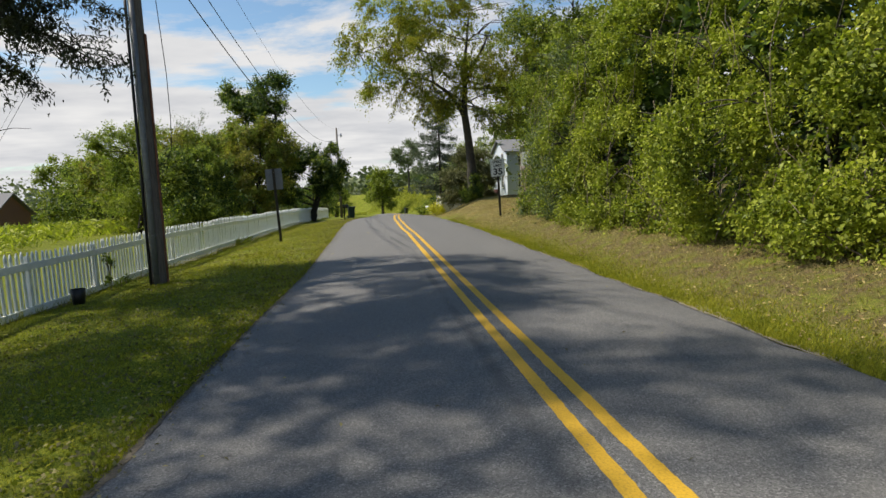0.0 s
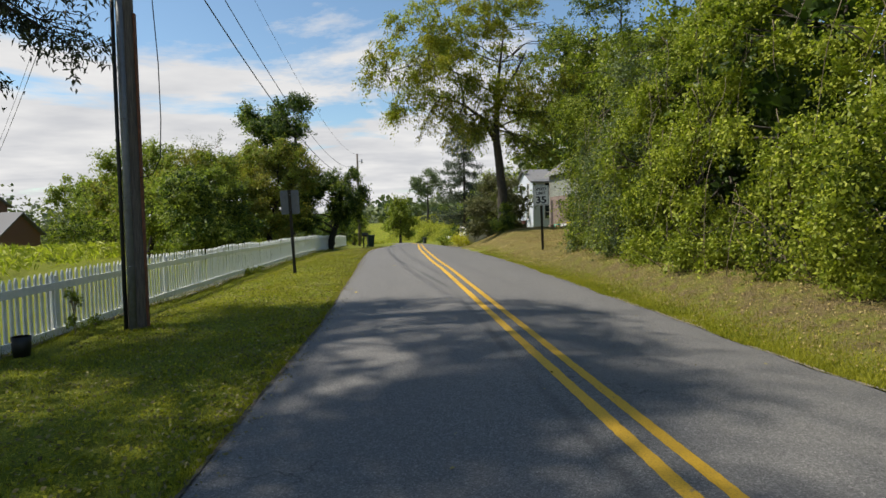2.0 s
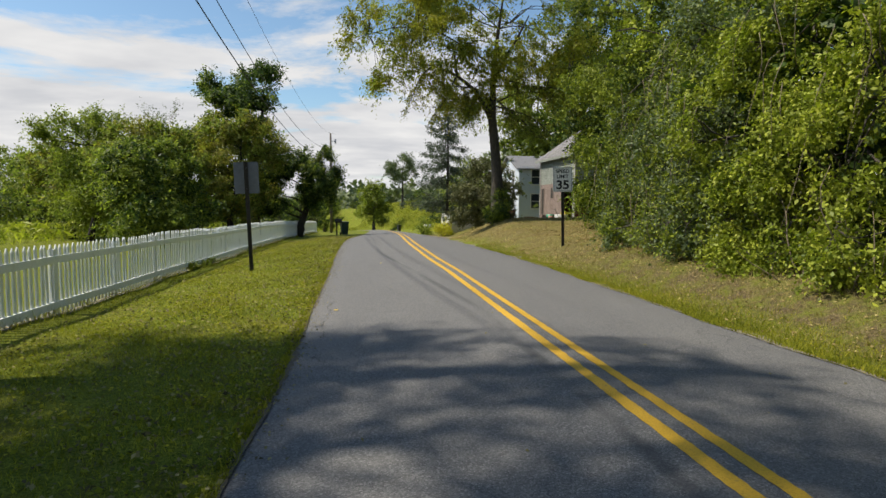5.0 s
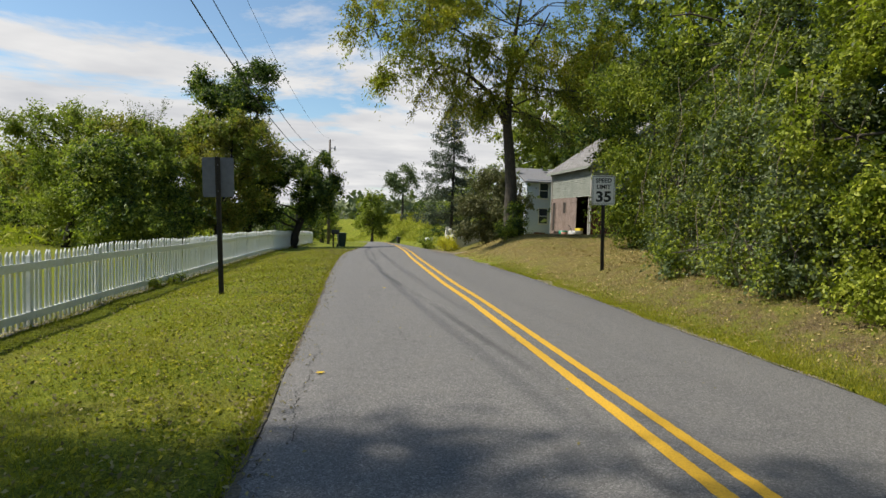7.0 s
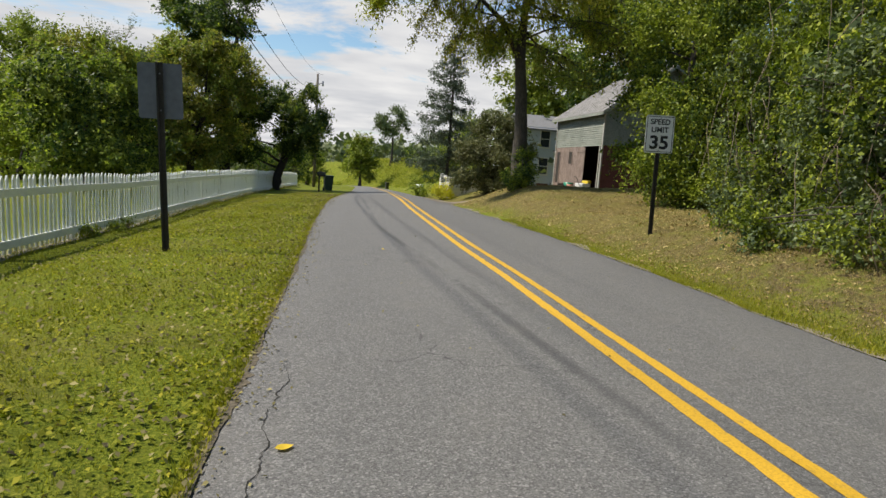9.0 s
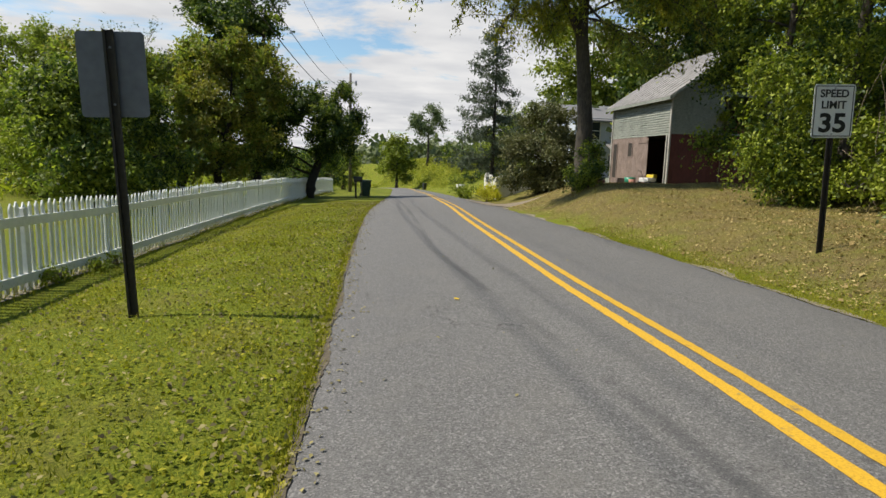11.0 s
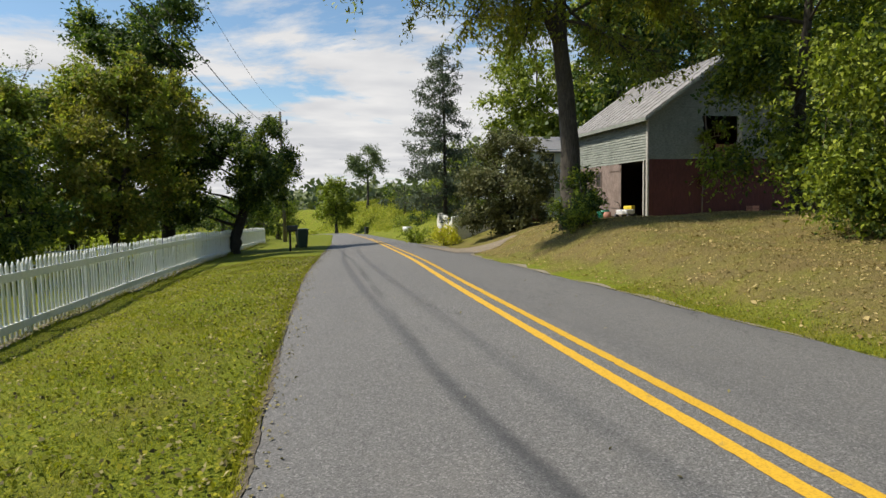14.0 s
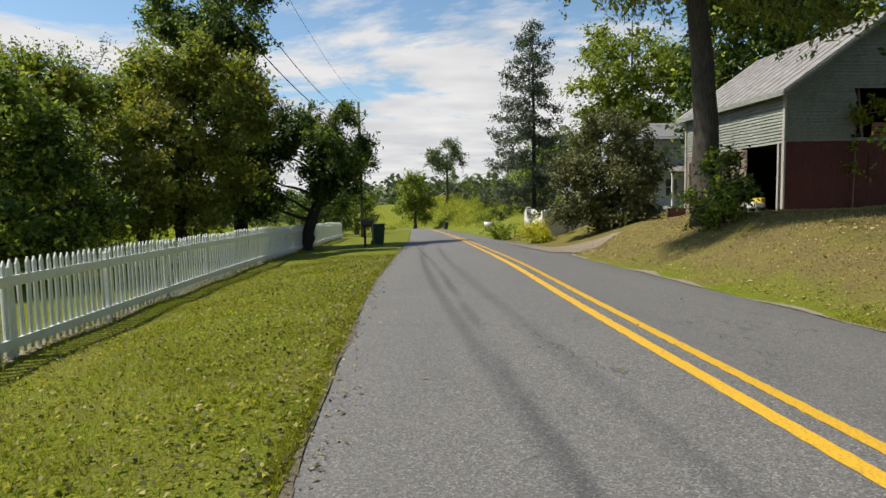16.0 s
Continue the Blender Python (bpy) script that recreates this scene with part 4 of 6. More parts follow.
def spruce(name, base, h, r, seed, mat, label):
    """A conifer with whorls of drooping branches and gaps between them."""
    rng = np.random.default_rng(seed)
    t = thing(name, base[0], base[1], gz(*base), label, "tree")
    bm = bmesh.new()
    tube(bm, [(0, 0, -0.1), (0.05, 0, h * 0.5), (0, 0.04, h)], [0.16, 0.09, 0.015], 8)
    part("trunk", bm, M_BARK, t)
    bm = bmesh.new()
    P = []
    for k in range(120):
        u = 0.08 + 0.9 * (k / 120) + rng.normal(0, 0.008)
        z = h * u
        L = r * (1.08 - u) ** 0.8 * rng.uniform(0.55, 1.1)
        a = rng.uniform(0, 2 * math.pi)
        tip = np.array([math.cos(a) * L, math.sin(a) * L, z + L * rng.uniform(-0.15, 0.25)])
        pts = limb(bm, (0, 0, z), tip, 0.022, 0.006, rng, -0.10, 5, 4)
        pts = np.array(pts[1:])
        m = int(64 * L)
        s = pts[rng.integers(0, len(pts) - 1, m)]
        P.append(s + rng.normal(0, 1, (m, 3)) * np.array([0.16, 0.16, 0.13]) - np.array([0, 0, 0.10]))
    part("branch_frame", bm, M_BARK, t)
    v = leaves(np.concatenate(P), 0.20, rng, 0, 0.1, 0.34, 0.8)
    mesh_obj("crown", raw_mesh("crown", v, quads(v)), mat, t)
    return t


spruce("spruce_tree", (5.5, 57.0), 12.1, 4.9, 84, L_SPRUCE, "thin blue-green spruce with gaps between its branches")

# trees behind the fence
tree("fence_tree", (-6.7, 52.2), [(1.2, -0.4, 4.1, 2.1, 2.2, 1.6, 4), (-0.6, 0, 5.3, 2.4, 2.3, 1.7, 3.4), (1.8, -0.3, 6.1, 0.7, 0.8, 1.1, 0.6), (-2.6, 0, 4.2, 2.4, 2.2, 1.9, 3), (-1.8, -0.4, 2.5, 1.6, 1.8, 0.9, 1.2), (1.5, -0.2, 2.6, 1.4, 1.5, 0.7, 0.9), (2.6, -0.2, 4.6, 0.7, 0.8, 0.8, 0.4)],
     [(0, 0, 0, 0.34), (0.25, 0, 1.1, 0.27), (0.75, 0, 2.4, 0.23), (1.1, -0.2, 4.4, 0.10)], L_DARK, M_BARK_DARK,
     "leaning dark-leaved tree rooted in the fence line", leaf=0.16, per=84, clumps=500, clump_r=0.26, seed=90, limbs=16, second=(L_OLIVE, 0.25), up=0.5, lumps=9)
tree("tall_dark_tree", (-10.2, 54.0), [(0.2, 0, 11.2, 2.7, 2.9, 2.0, 3.2), (-0.8, 0, 9.6, 3.7, 3.2, 2.0, 4), (-1.8, 0, 10.9, 2.2, 2.2, 1.5, 2), (-0.4, 0, 7.4, 3.5, 2.8, 1.8, 3), (-1.0, 0, 5.0, 3.8, 2.6, 1.8, 2), (-1.4, 0, 2.6, 3.4, 2.4, 1.5, 1.6)],
     [(0, 0, 0, 0.36), (0.3, 0, 4.0, 0.28), (0.6, 0, 8.0, 0.16), (0.8, 0, 11.5, 0.04)], L_DARK, M_BARK_DARK,
     "tall dark green tree standing over its neighbours", leaf=0.21, per=76, clumps=480, clump_r=0.36, seed=91, limbs=14, second=(L_OLIVE, 0.08), lumps=9, reach=1.0)
tree("browning_tree", (-10.6, 47.5), [(0.4, 0, 5.4, 2.7, 2.6, 1.9, 4), (0.0, 0, 7.5, 1.8, 1.9, 1.4, 2.2), (0.2, 0, 3.2, 3.2, 2.9, 1.5, 3), (-1.7, 0.5, 6.7, 1.7, 1.6, 1.6, 1.4), (-0.6, 0, 2.0, 2.6, 2.4, 1.1, 1.2), (2.0, 0.2, 5.9, 1.5, 1.5, 1.7, 1.6)],
     [(0, 0, 0, 0.26), (-0.2, 0, 1.4, 0.20), (0.5, 0, 4.0, 0.12), (0.7, 0, 6.8, 0.03)], L_BROWN, M_BARK_DARK,
     "tree with browning late-summer foliage behind the fence", leaf=0.165, per=80, clumps=500, clump_r=0.29, seed=92, limbs=22, second=(L_OLIVE, 0.5), lumps=9, grow=0.55, reach=1.1)
tree("bare_topped_tree", (-16.6, 52.5), [(0, 0, 5.8, 2.6, 2.4, 3.0, 2), (0.3, 0, 8.6, 1.4, 1.4, 1.4, 0.5)], [(0, 0, 0, 0.18), (0.1, 0, 4.0, 0.10), (0, 0, 6.6, 0.03)], L_GREY, M_TWIG,
     "half-bare tree with pale leafless twigs", leaf=0.12, per=14, clumps=230, clump_r=0.42, seed=93, limbs=30, twigs=2.2, grow=0.7, limb_r=0.04)
for i, (x, y, h, r, mat, sec) in enumerate([(-15.2, 45.5, 8.2, 3.2, L_OLIVE, L_BROWN), (-20.2, 49.0, 9.6, 4.0, L_OLIVE, L_HEDGE), (-13.4, 40.0, 6.0, 2.9, L_OLIVE, L_DARK), (-33.0, 66.0, 9.0, 4.4, L_HEDGE, L_OLIVE), (-28.5, 61.0, 8.4, 4.0, L_OLIVE, L_DARK),
                                            (-24.5, 56.0, 8.0, 4.4, L_OLIVE, L_BROWN), (-13.8, 51.0, 8.8, 3.0, L_OLIVE, L_GREY)]):
    tree("olive_tree", (x, y), [(0, 0, h * 0.60, r, r * 0.9, h * 0.28, 4), (0.8, 0, h * 0.34, r * 1.05, r, h * 0.22, 3), (0.4, 0, h * 0.20, r * 0.95, r * 0.9, h * 0.12, 1.0), (-0.35 * r, 0, h * 0.74, r * 0.5, r * 0.5, h * 0.17, 1.0),
                               (0.38 * r, 0, h * 0.74, r * 0.5, r * 0.45, h * 0.15, 1.0)],
         [(0, 0, 0, 0.22), (0.5, 0, h * 0.25, 0.17), (0.1, 0, h * 0.8, 0.03)], mat, M_BARK_DARK,
         "spreading olive-green tree with branches low to the ground", leaf=0.17 if i < 3 else 0.26, per=78 if i < 3 else 28, clumps=450, clump_r=0.32, seed=95 + i, limbs=24, lumps=10, grow=0.75, reach=1.2, limb_r=0.13,
         group="trees behind the fence", second=(sec, 0.35), droop=0.3)

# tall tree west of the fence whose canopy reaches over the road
# crown masses stay out of view, placed to shade the road and verge
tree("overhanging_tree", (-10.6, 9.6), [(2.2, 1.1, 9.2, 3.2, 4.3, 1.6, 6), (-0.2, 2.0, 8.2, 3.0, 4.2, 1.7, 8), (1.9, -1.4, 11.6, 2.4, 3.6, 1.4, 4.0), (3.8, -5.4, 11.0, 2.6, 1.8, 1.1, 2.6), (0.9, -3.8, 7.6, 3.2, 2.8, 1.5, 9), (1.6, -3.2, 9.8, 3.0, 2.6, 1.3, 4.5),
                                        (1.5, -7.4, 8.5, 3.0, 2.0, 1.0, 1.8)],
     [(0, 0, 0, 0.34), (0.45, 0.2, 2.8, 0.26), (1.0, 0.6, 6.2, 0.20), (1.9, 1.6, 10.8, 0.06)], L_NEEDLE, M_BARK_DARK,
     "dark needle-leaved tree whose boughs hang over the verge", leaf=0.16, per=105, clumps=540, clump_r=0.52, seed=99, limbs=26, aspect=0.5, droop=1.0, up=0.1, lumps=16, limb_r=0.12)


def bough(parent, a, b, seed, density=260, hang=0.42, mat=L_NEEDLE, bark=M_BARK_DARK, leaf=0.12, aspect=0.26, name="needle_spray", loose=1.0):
    """A drooping bough with hanging leafy sprays."""
    rng = np.random.default_rng(seed)
    bm = bmesh.new()
    main = limb(bm, a, b, 0.055, 0.012, rng, 0.08, 9, 6)
    P = []
    for p in main[2:]:
        for _ in range(4):
            tip = np.array(p) + np.array([rng.normal(0.15, 0.4 * loose), rng.normal(0, 0.45 * loose), rng.uniform(-hang * 1.5, 0.1)])
            pts = limb(bm, p, tip, 0.012, 0.003, rng, 0.06, 4, 4)
            n = density // 9
            s = np.array(pts)[rng.integers(1, len(pts), n)]
            P.append(s + rng.normal(0, 1, (n, 3)) * np.array([0.08, 0.10, 0.09]) - np.array([0, 0, 0.06]))
    part("bough", bm, bark, parent)
    v = leaves(np.concatenate(P), leaf, rng, 0, 0.0, aspect, 1.4)
    mesh_obj(name, raw_mesh(name, v, quads(v)), mat, parent)


for i, (a, b, mat) in enumerate([((-0.3, 0, 6.8), (2.4, -1.0, 4.9), L_BROWN), ((-0.3, 0, 7.4), (4.2, -1.4, 5.4), L_BROWN), ((-0.3, 0, 6.3), (1.5, -1.6, 4.5), L_OLIVE), ((-0.4, 0, 7.6), (-2.4, -1.2, 6.4), L_WALNUT), ((-0.3, 0.1, 8.0), (3.4, -2.2, 6.6), L_HEDGE),
                                 ((-2.5, -0.4, 7.8), (-3.8, -1.2, 5.6), L_WALNUT), ((-3.8, -0.6, 8.2), (-5.0, -1.0, 6.3), L_WALNUT), ((-1.5, -0.2, 7.1), (-2.0, -1.2, 5.5), L_HEDGE)]):
    bough(wt, a, b, 160 + i, 300, 0.75, mat, M_BARK, 0.15, 0.36, "leaf_spray", 1.5)


ot = scene.objects["overhanging_tree"]
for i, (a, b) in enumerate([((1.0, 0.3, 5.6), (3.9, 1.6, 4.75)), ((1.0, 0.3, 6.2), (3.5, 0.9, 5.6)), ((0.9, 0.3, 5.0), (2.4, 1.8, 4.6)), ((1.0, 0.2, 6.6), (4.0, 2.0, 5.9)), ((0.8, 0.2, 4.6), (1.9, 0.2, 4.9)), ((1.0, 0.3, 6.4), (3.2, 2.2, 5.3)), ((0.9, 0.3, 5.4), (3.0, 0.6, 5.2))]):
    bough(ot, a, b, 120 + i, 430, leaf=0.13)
bm = bmesh.new()
rb = np.random.default_rng(8)
pts = limb(bm, (0.5, 0.2, 2.9), (2.05, 0.8, 3.3), 0.075, 0.016, rb, -0.25, 7, 6)
limb(bm, pts[5], np.array(pts[5]) + np.array([0.25, 0.1, 0.75]), 0.025, 0.008, rb, 0, 4, 5)
for p in pts[2:]:
    limb(bm, p, np.array(p) + rb.normal(0, 0.28, 3) + np.array([0.1, 0, 0.15]), 0.010, 0.003, rb, 0, 3, 4)
part("dead_bough", bm, M_BARK_DARK, ot, "bare broken lower bough")

# trees and woods further off
tree("round_tree", (1.0, 128.0), [(0, 0, 6.6, 2.6, 2.6, 3.4, 4), (-1.2, 0, 4.0, 2.0, 2.0, 2.4, 1.5), (1.2, 0, 3.6, 2.0, 2.0, 2.4, 1.5)], [(0, 0, 0, 0.3), (0, 0, 3, 0.2), (0, 0, 7, 0.05)], L_HEDGE, M_BARK,
     "round green tree where the road bends", leaf=0.38, per=70, clumps=130, clump_r=0.55, seed=140, limbs=8)
tree("lone_tree", (7.6, 138.0), [(0, 0, 9.0, 3.9, 3.6, 3.2, 4)], [(0, 0, 0, 0.3), (0.1, 0, 4, 0.22), (0, 0, 9, 0.05)], L_GREY, M_BARK,
     "grey-green tree with a bare trunk on the bank", leaf=0.38, per=44, clumps=120, clump_r=0.55, seed=141, limbs=14, category="tree")
for i, (x, y, h, r, mat) in enumerate([(11.5, 96.0, 7.0, 4.0, L_GREY), (15.0, 88.0, 9.0, 4.2, L_HEDGE), (9.0, 68.0, 5.6, 2.8, L_OLIVE), (19.0, 104.0, 9.5, 5.0, L_GREY), (12.0, 118.0, 6.5, 4.0, L_DARK),
                                       (20.6, 80.0, 21.0, 5.4, L_HEDGE), (25.0, 60.0, 18.0, 5.4, L_DARK), (18.6, 59.0, 17.5, 4.4, L_DARK), (25.5, 49.0, 16.0, 4.6, L_HEDGE),
                                       (-9.0, 84.0, 5.0, 2.6, L_DARK), (-8.6, 75.0, 4.4, 2.2, L_DARK), (-6.6, 88.0, 4.2, 2.0, L_OLIVE), (-13.0, 92.0, 5.5, 3.2, L_DARK), (-17.0, 128.0, 7.0, 4.2, L_GREY), (-27.0, 138.0, 8.0, 5.0, L_DARK), (-21.0, 150.0, 9.0, 5.0, L_GREY), (-12.0, 112.0, 5.0, 3.4, L_DARK)]):
    tree("garden_tree", (x, y), [(0, 0, h * 0.66, r, r, h * 0.32, 4), (0.3, 0, h * 0.36, r * 0.85, r * 0.9, h * 0.22, 2)], [(0, 0, 0, 0.26), (0, 0.1, h * 0.4, 0.17), (0, 0, h * 0.85, 0.04)], mat, M_BARK,
         "leafy tree standing in the farm's grounds", leaf=0.26 if h < 12 else 0.38, per=20 if h < 12 else 66, clumps=180 if h < 12 else 340, clump_r=0.45 if h < 12 else 0.62, seed=150 + i, limbs=9, lumps=8 if h < 12 else 16, group="farm trees", droop=0.4, second=(L_HEDGE, 0.25))
for i, (x, y, h, r, mat) in enumerate([(8.0, 80.0, 1.3, 1.3, L_DARK), (9.8, 79.0, 1.2, 1.2, L_DARK), (7.0, 86.0, 1.4, 1.6, L_HEDGE), (10.8, 74.0, 1.3, 1.5, L_HEDGE), (4.0, 58.0, 0.9, 0.8, L_HEDGE)]):
    tree("low_shrub", (x, y), [(0, 0, h * 0.5, r, r, h * 0.5, 1)], [(0, 0, 0, 0.04), (0, 0, h * 0.4, 0.02), (0, 0, h * 0.7, 0.01)], mat, M_BARK,
         "low dark shrub on the farm's lawn", leaf=0.18, per=20, clumps=50, clump_r=0.25, seed=170 + i, limbs=5, category="shrub", group="low shrubs")
tree("daylily_clump", (4.4, 52.6), [(0, 0, 0.4, 0.75, 0.6, 0.4, 1)], [(0, 0, 0, 0.03), (0, 0, 0.2, 0.02), (0, 0, 0.5, 0.01)], L_GOLD, M_TWIG, "yellow-green clump of long leaves by the wall",
     leaf=0.42, per=20, clumps=24, clump_r=0.16, seed=177, limbs=3, aspect=0.12, up=-0.3, category="plant")


def far_woods():
    """Woods round the horizon, nobody could count."""
    rng = np.random.default_rng(200)
    P = []
    for a in np.arange(-115, 100, 0.55):
        for _ in range(3):
            q = radians(90 - a + rng.normal(0, 0.4))
            R = rng.uniform(210, 380)
            if a < -24:
                R = rng.uniform(105, 190)
            if a > 12:
                R = rng.uniform(70, 150)
            x, y = R * math.cos(q), R * math.sin(q)
            h, r = rng.uniform(6.0, 10.5), rng.uniform(3.0, 5.0)
            if R > 240:
                h, r = h * 1.15, r * 1.5
            z = gz(x, y)
            n = 110 if R < 160 else 60 if R < 240 else 34
            P.append(np.concatenate([blob_points(n, (x, y, z + h * 0.5), (r, r, h * 0.52), rng, 0.6, 0.3), ]))
    pts = np.concatenate(P)
    R = np.linalg.norm(pts[:, :2], axis=1, keepdims=True)
    v = leaves(pts, 1.62, rng, 0.3, 0.4, 0.8).reshape(-1, 4, 3)
    c = v.mean(1, keepdims=True)
    v = c + (v - c) * np.where(R < 160, 0.45, np.clip(R / 170, 0.7, 2.6))[:, None]
    v = v.reshape(-1, 3)
    tagged(mesh_obj("far_woods", raw_mesh("far_woods", v, quads(v)), L_FAR), "hazy green woods closing the horizon", "woods", kind="stuff")


far_woods()


def crop_field():
    """Standing crop behind the garden: rows of long bright leaves."""
    rng = np.random.default_rng(210)
    P = []
    for _ in range(8500):
        y = 20 + 100 * rng.random() ** 1.25
        x = -14 - 46 * rng.random()
        if x > -15.5 - 0.10 * y + 6 * (y > 56):
            continue
        P.append((x, y))
    P = np.array(P)
    z = land_z(P[:, 0], P[:, 1])
    n = len(P)
    pts = np.repeat(np.column_stack([P, z]), 5, 0)
    pts[:, 2] += 0.15 + 1.15 * rng.random(len(pts))
    pts[:, :2] += rng.normal(0, 0.22, (len(pts), 2))
    v = leaves(pts, 0.62, rng, 0, -0.1, 0.16, -0.4)
    tagged(mesh_obj("crop_field", raw_mesh("crop_field", v, quads(v)), L_CROP), "bright yellow-green standing field crop", "crop", kind="stuff")
    # tall grass on the bank by the bend
    m = 5000
    y = rng.uniform(126, 190, m)
    x = edge_l(y) - 1.0 - rng.random(m) * 8
    pts = np.column_stack([x, y, land_z(x, y) + rng.uniform(0.05, 0.6, m)])
    v = leaves(pts, 0.7, rng, 0, -0.2, 0.16, -1.2)
    tagged(mesh_obj("meadow_grass", raw_mesh("meadow_grass", v, quads(v)), L_BANK), "yellow meadow grass beyond the bend", "grass", kind="stuff")
    m = 26000
    y = rng.uniform(84, 150, m)
    x = edge_r(y) + 1.4 + rng.random(m) ** 0.8 * 12
    keep = (y > 96) | (x > edge_r(y) + 3.5)
    x, y = x[keep], y[keep]
    pts = np.column_stack([x, y, land_z(x, y) + rng.uniform(0.1, 0.8, len(x))])
    v = leaves(pts, 0.62, rng, 0, -0.2, 0.14, -1.2)
    tagged(mesh_obj("bank_grass", raw_mesh("bank_grass", v, quads(v)), L_BANK), "tall yellow-green grass on the roadside bank", "grass", kind="stuff")


crop_field()


def blades(x, y, h, w, rng):
    """Upright leaning grass blades, a triangle each."""
    n = len(x)
    z = land_z(x, y)
    a = rng.uniform(0, 2 * math.pi, n)
    lean = rng.normal(0, 0.5, (n, 2)) * h[:, None]
    dx, dy = np.cos(a) * w, np.sin(a) * w
    v = np.empty((n, 3, 3))
    v[:, 0] = np.column_stack([x - dx, y - dy, z - 0.005])
    v[:, 1] = np.column_stack([x + dx, y + dy, z - 0.005])
    v[:, 2] = np.column_stack([x + lean[:, 0], y + lean[:, 1], z + h])
    return v.reshape(-1, 3)


def tris(v):
    return np.arange(len(v)).reshape(-1, 3)


def grass():
    rng = np.random.default_rng(220)
    n = 290000
    y = -3 + 46 * rng.random(n) ** 1.2
    x = edge_l(y) + 0.05 - rng.random(n) * 4.5
    thin = 0.5 + 0.5 * np.sin(x * 2.1 + np.sin(y * 0.9) * 2) * np.sin(y * 1.4 + x)
    keep = rng.random(n) < 0.5 + 0.5 * thin
    x, y, thin = x[keep], y[keep], thin[keep]
    h = rng.uniform(0.014, 0.050, len(x)) * (0.6 + 0.8 * thin)
    v = blades(x, y, h, rng.uniform(0.0022, 0.0055, len(x)), rng)
    tagged(mesh_obj("verge_grass", raw_mesh("verge_grass", v, tris(v), 3), L_GRASS), "short mown grass of the verge", "grass", kind="stuff")
    m = 26000
    y = -2 + 44 * rng.random(m) ** 1.15
    x = edge_l(y) - 0.02 + rng.normal(0, 0.045, m) + 0.03 * np.sin(y * 5.1) * np.sin(y * 1.7)
    v = blades(x, y, rng.uniform(0.03, 0.075, m), rng.uniform(0.003, 0.006, m), rng)
    tagged(mesh_obj("edge_grass", raw_mesh("edge_grass", v, tris(v), 3), L_GRASS), "grass leaning over the asphalt's ragged edge", "grass", kind="stuff")
    # clover and broad weeds low in the sward
    m = 42000
    y = -2 + 40 * rng.random(m) ** 1.2
    x = edge_l(y) + 0.06 - rng.random(m) ** 1.5 * 3.6
    lump = np.sin(x * 3.3 + 1.3 * np.sin(y * 1.9)) * np.sin(y * 2.7 + x * 1.1)
    k = rng.random(m) < 0.35 + 0.65 * (lump > 0.1)
    x, y = x[k], y[k]
    v = leaves(np.column_stack([x, y, land_z(x, y) + rng.uniform(0.01, 0.035, len(x))]), 0.040, rng, 0, 0.9, 0.7)
    tagged(mesh_obj("verge_weeds", raw_mesh("verge_weeds", v, quads(v)), L_GRASS), "clover and small broad weeds in the verge", "weeds", kind="stuff")
    # tufts along the fence
    m = 5000
    y = rng.uniform(5, 68, m)
    x = fence_x(y) + rng.normal(0.03, 0.09, m)
    v = blades(x, y, rng.uniform(0.05, 0.22, m), rng.uniform(0.004, 0.008, m), rng)
    tagged(mesh_obj("fence_grass", raw_mesh("fence_grass", v, tris(v), 3), L_GRASS), "uncut grass along the foot of the fence", "grass", kind="stuff")
    # green strip and dry grass on the east
    m = 66000
    y = 30 * rng.random(m) ** 1.3
    x = edge_r(y) - 0.04 + np.abs(rng.normal(0, 0.42, m))
    v = blades(x, y, rng.uniform(0.02, 0.07, m) * (1 - 0.5 * sm((y - 14) / 10)), rng.uniform(0.003, 0.007, m), rng)
    tagged(mesh_obj("kerb_grass", raw_mesh("kerb_grass", v, tris(v), 3), L_GRASS), "green grass strip along the asphalt's edge", "grass", kind="stuff")
    m = 60000
    y = rng.uniform(0, 46, m)
    x = edge_r(y) + 0.4 + rng.random(m) * (3.2 + 6 * sm((y - 20) / 10))
    v = blades(x, y, rng.uniform(0.02, 0.06, m), rng.uniform(0.003, 0.006, m), rng)
    tagged(mesh_obj("dry_grass", raw_mesh("dry_grass", v, tris(v), 3), L_DRYGRASS), "thin dry grass on the bank", "grass", kind="stuff")
    m = 2600
    y = 22 * rng.random(m)
    x = 4.0 + 0.9 * rng.random(m) + 0.25 * np.sin(y * 1.7)
    v = blades(x, y, rng.uniform(0.04, 0.10, m), rng.uniform(0.002, 0.004, m), rng).reshape(-1, 3, 3)
    v[:, 2, :2] += rng.normal(0, 0.16, (m, 2))
    v = v.reshape(-1, 3)
    tagged(mesh_obj("dry_stalks", raw_mesh("dry_stalks", v, tris(v), 3), L_DRYGRASS), "dry straw and stalks at the hedge's foot", "stalks", kind="stuff")
    # fallen leaves on both verges and a few on the road
    for name, m, size, mat, lab in (("verge_litter", 17000, 0.042, L_LITTER, "small brown leaf bits in the verge"), ("lawn_leaves", 900, 0.085, L_FALLEN, "larger pale leaves on the lawn"), ("bank_litter", 30000, 0.042, L_FALLEN, "dry fallen leaves on the bank"),
                                    ("road_litter", 1500, 0.034, L_LITTER, "few scattered leaves on the road")):
        y = rng.uniform(0, 48, m)
        if name == "verge_litter":
            y = 42 * rng.random(m) ** 1.15
            x = edge_l(y) + 0.06 - rng.random(m) ** 1.9 * 3.8
            z = land_z(x, y) + rng.uniform(0.02, 0.045, m)
        elif name == "lawn_leaves":
            y = 20 + 26 * rng.random(m)
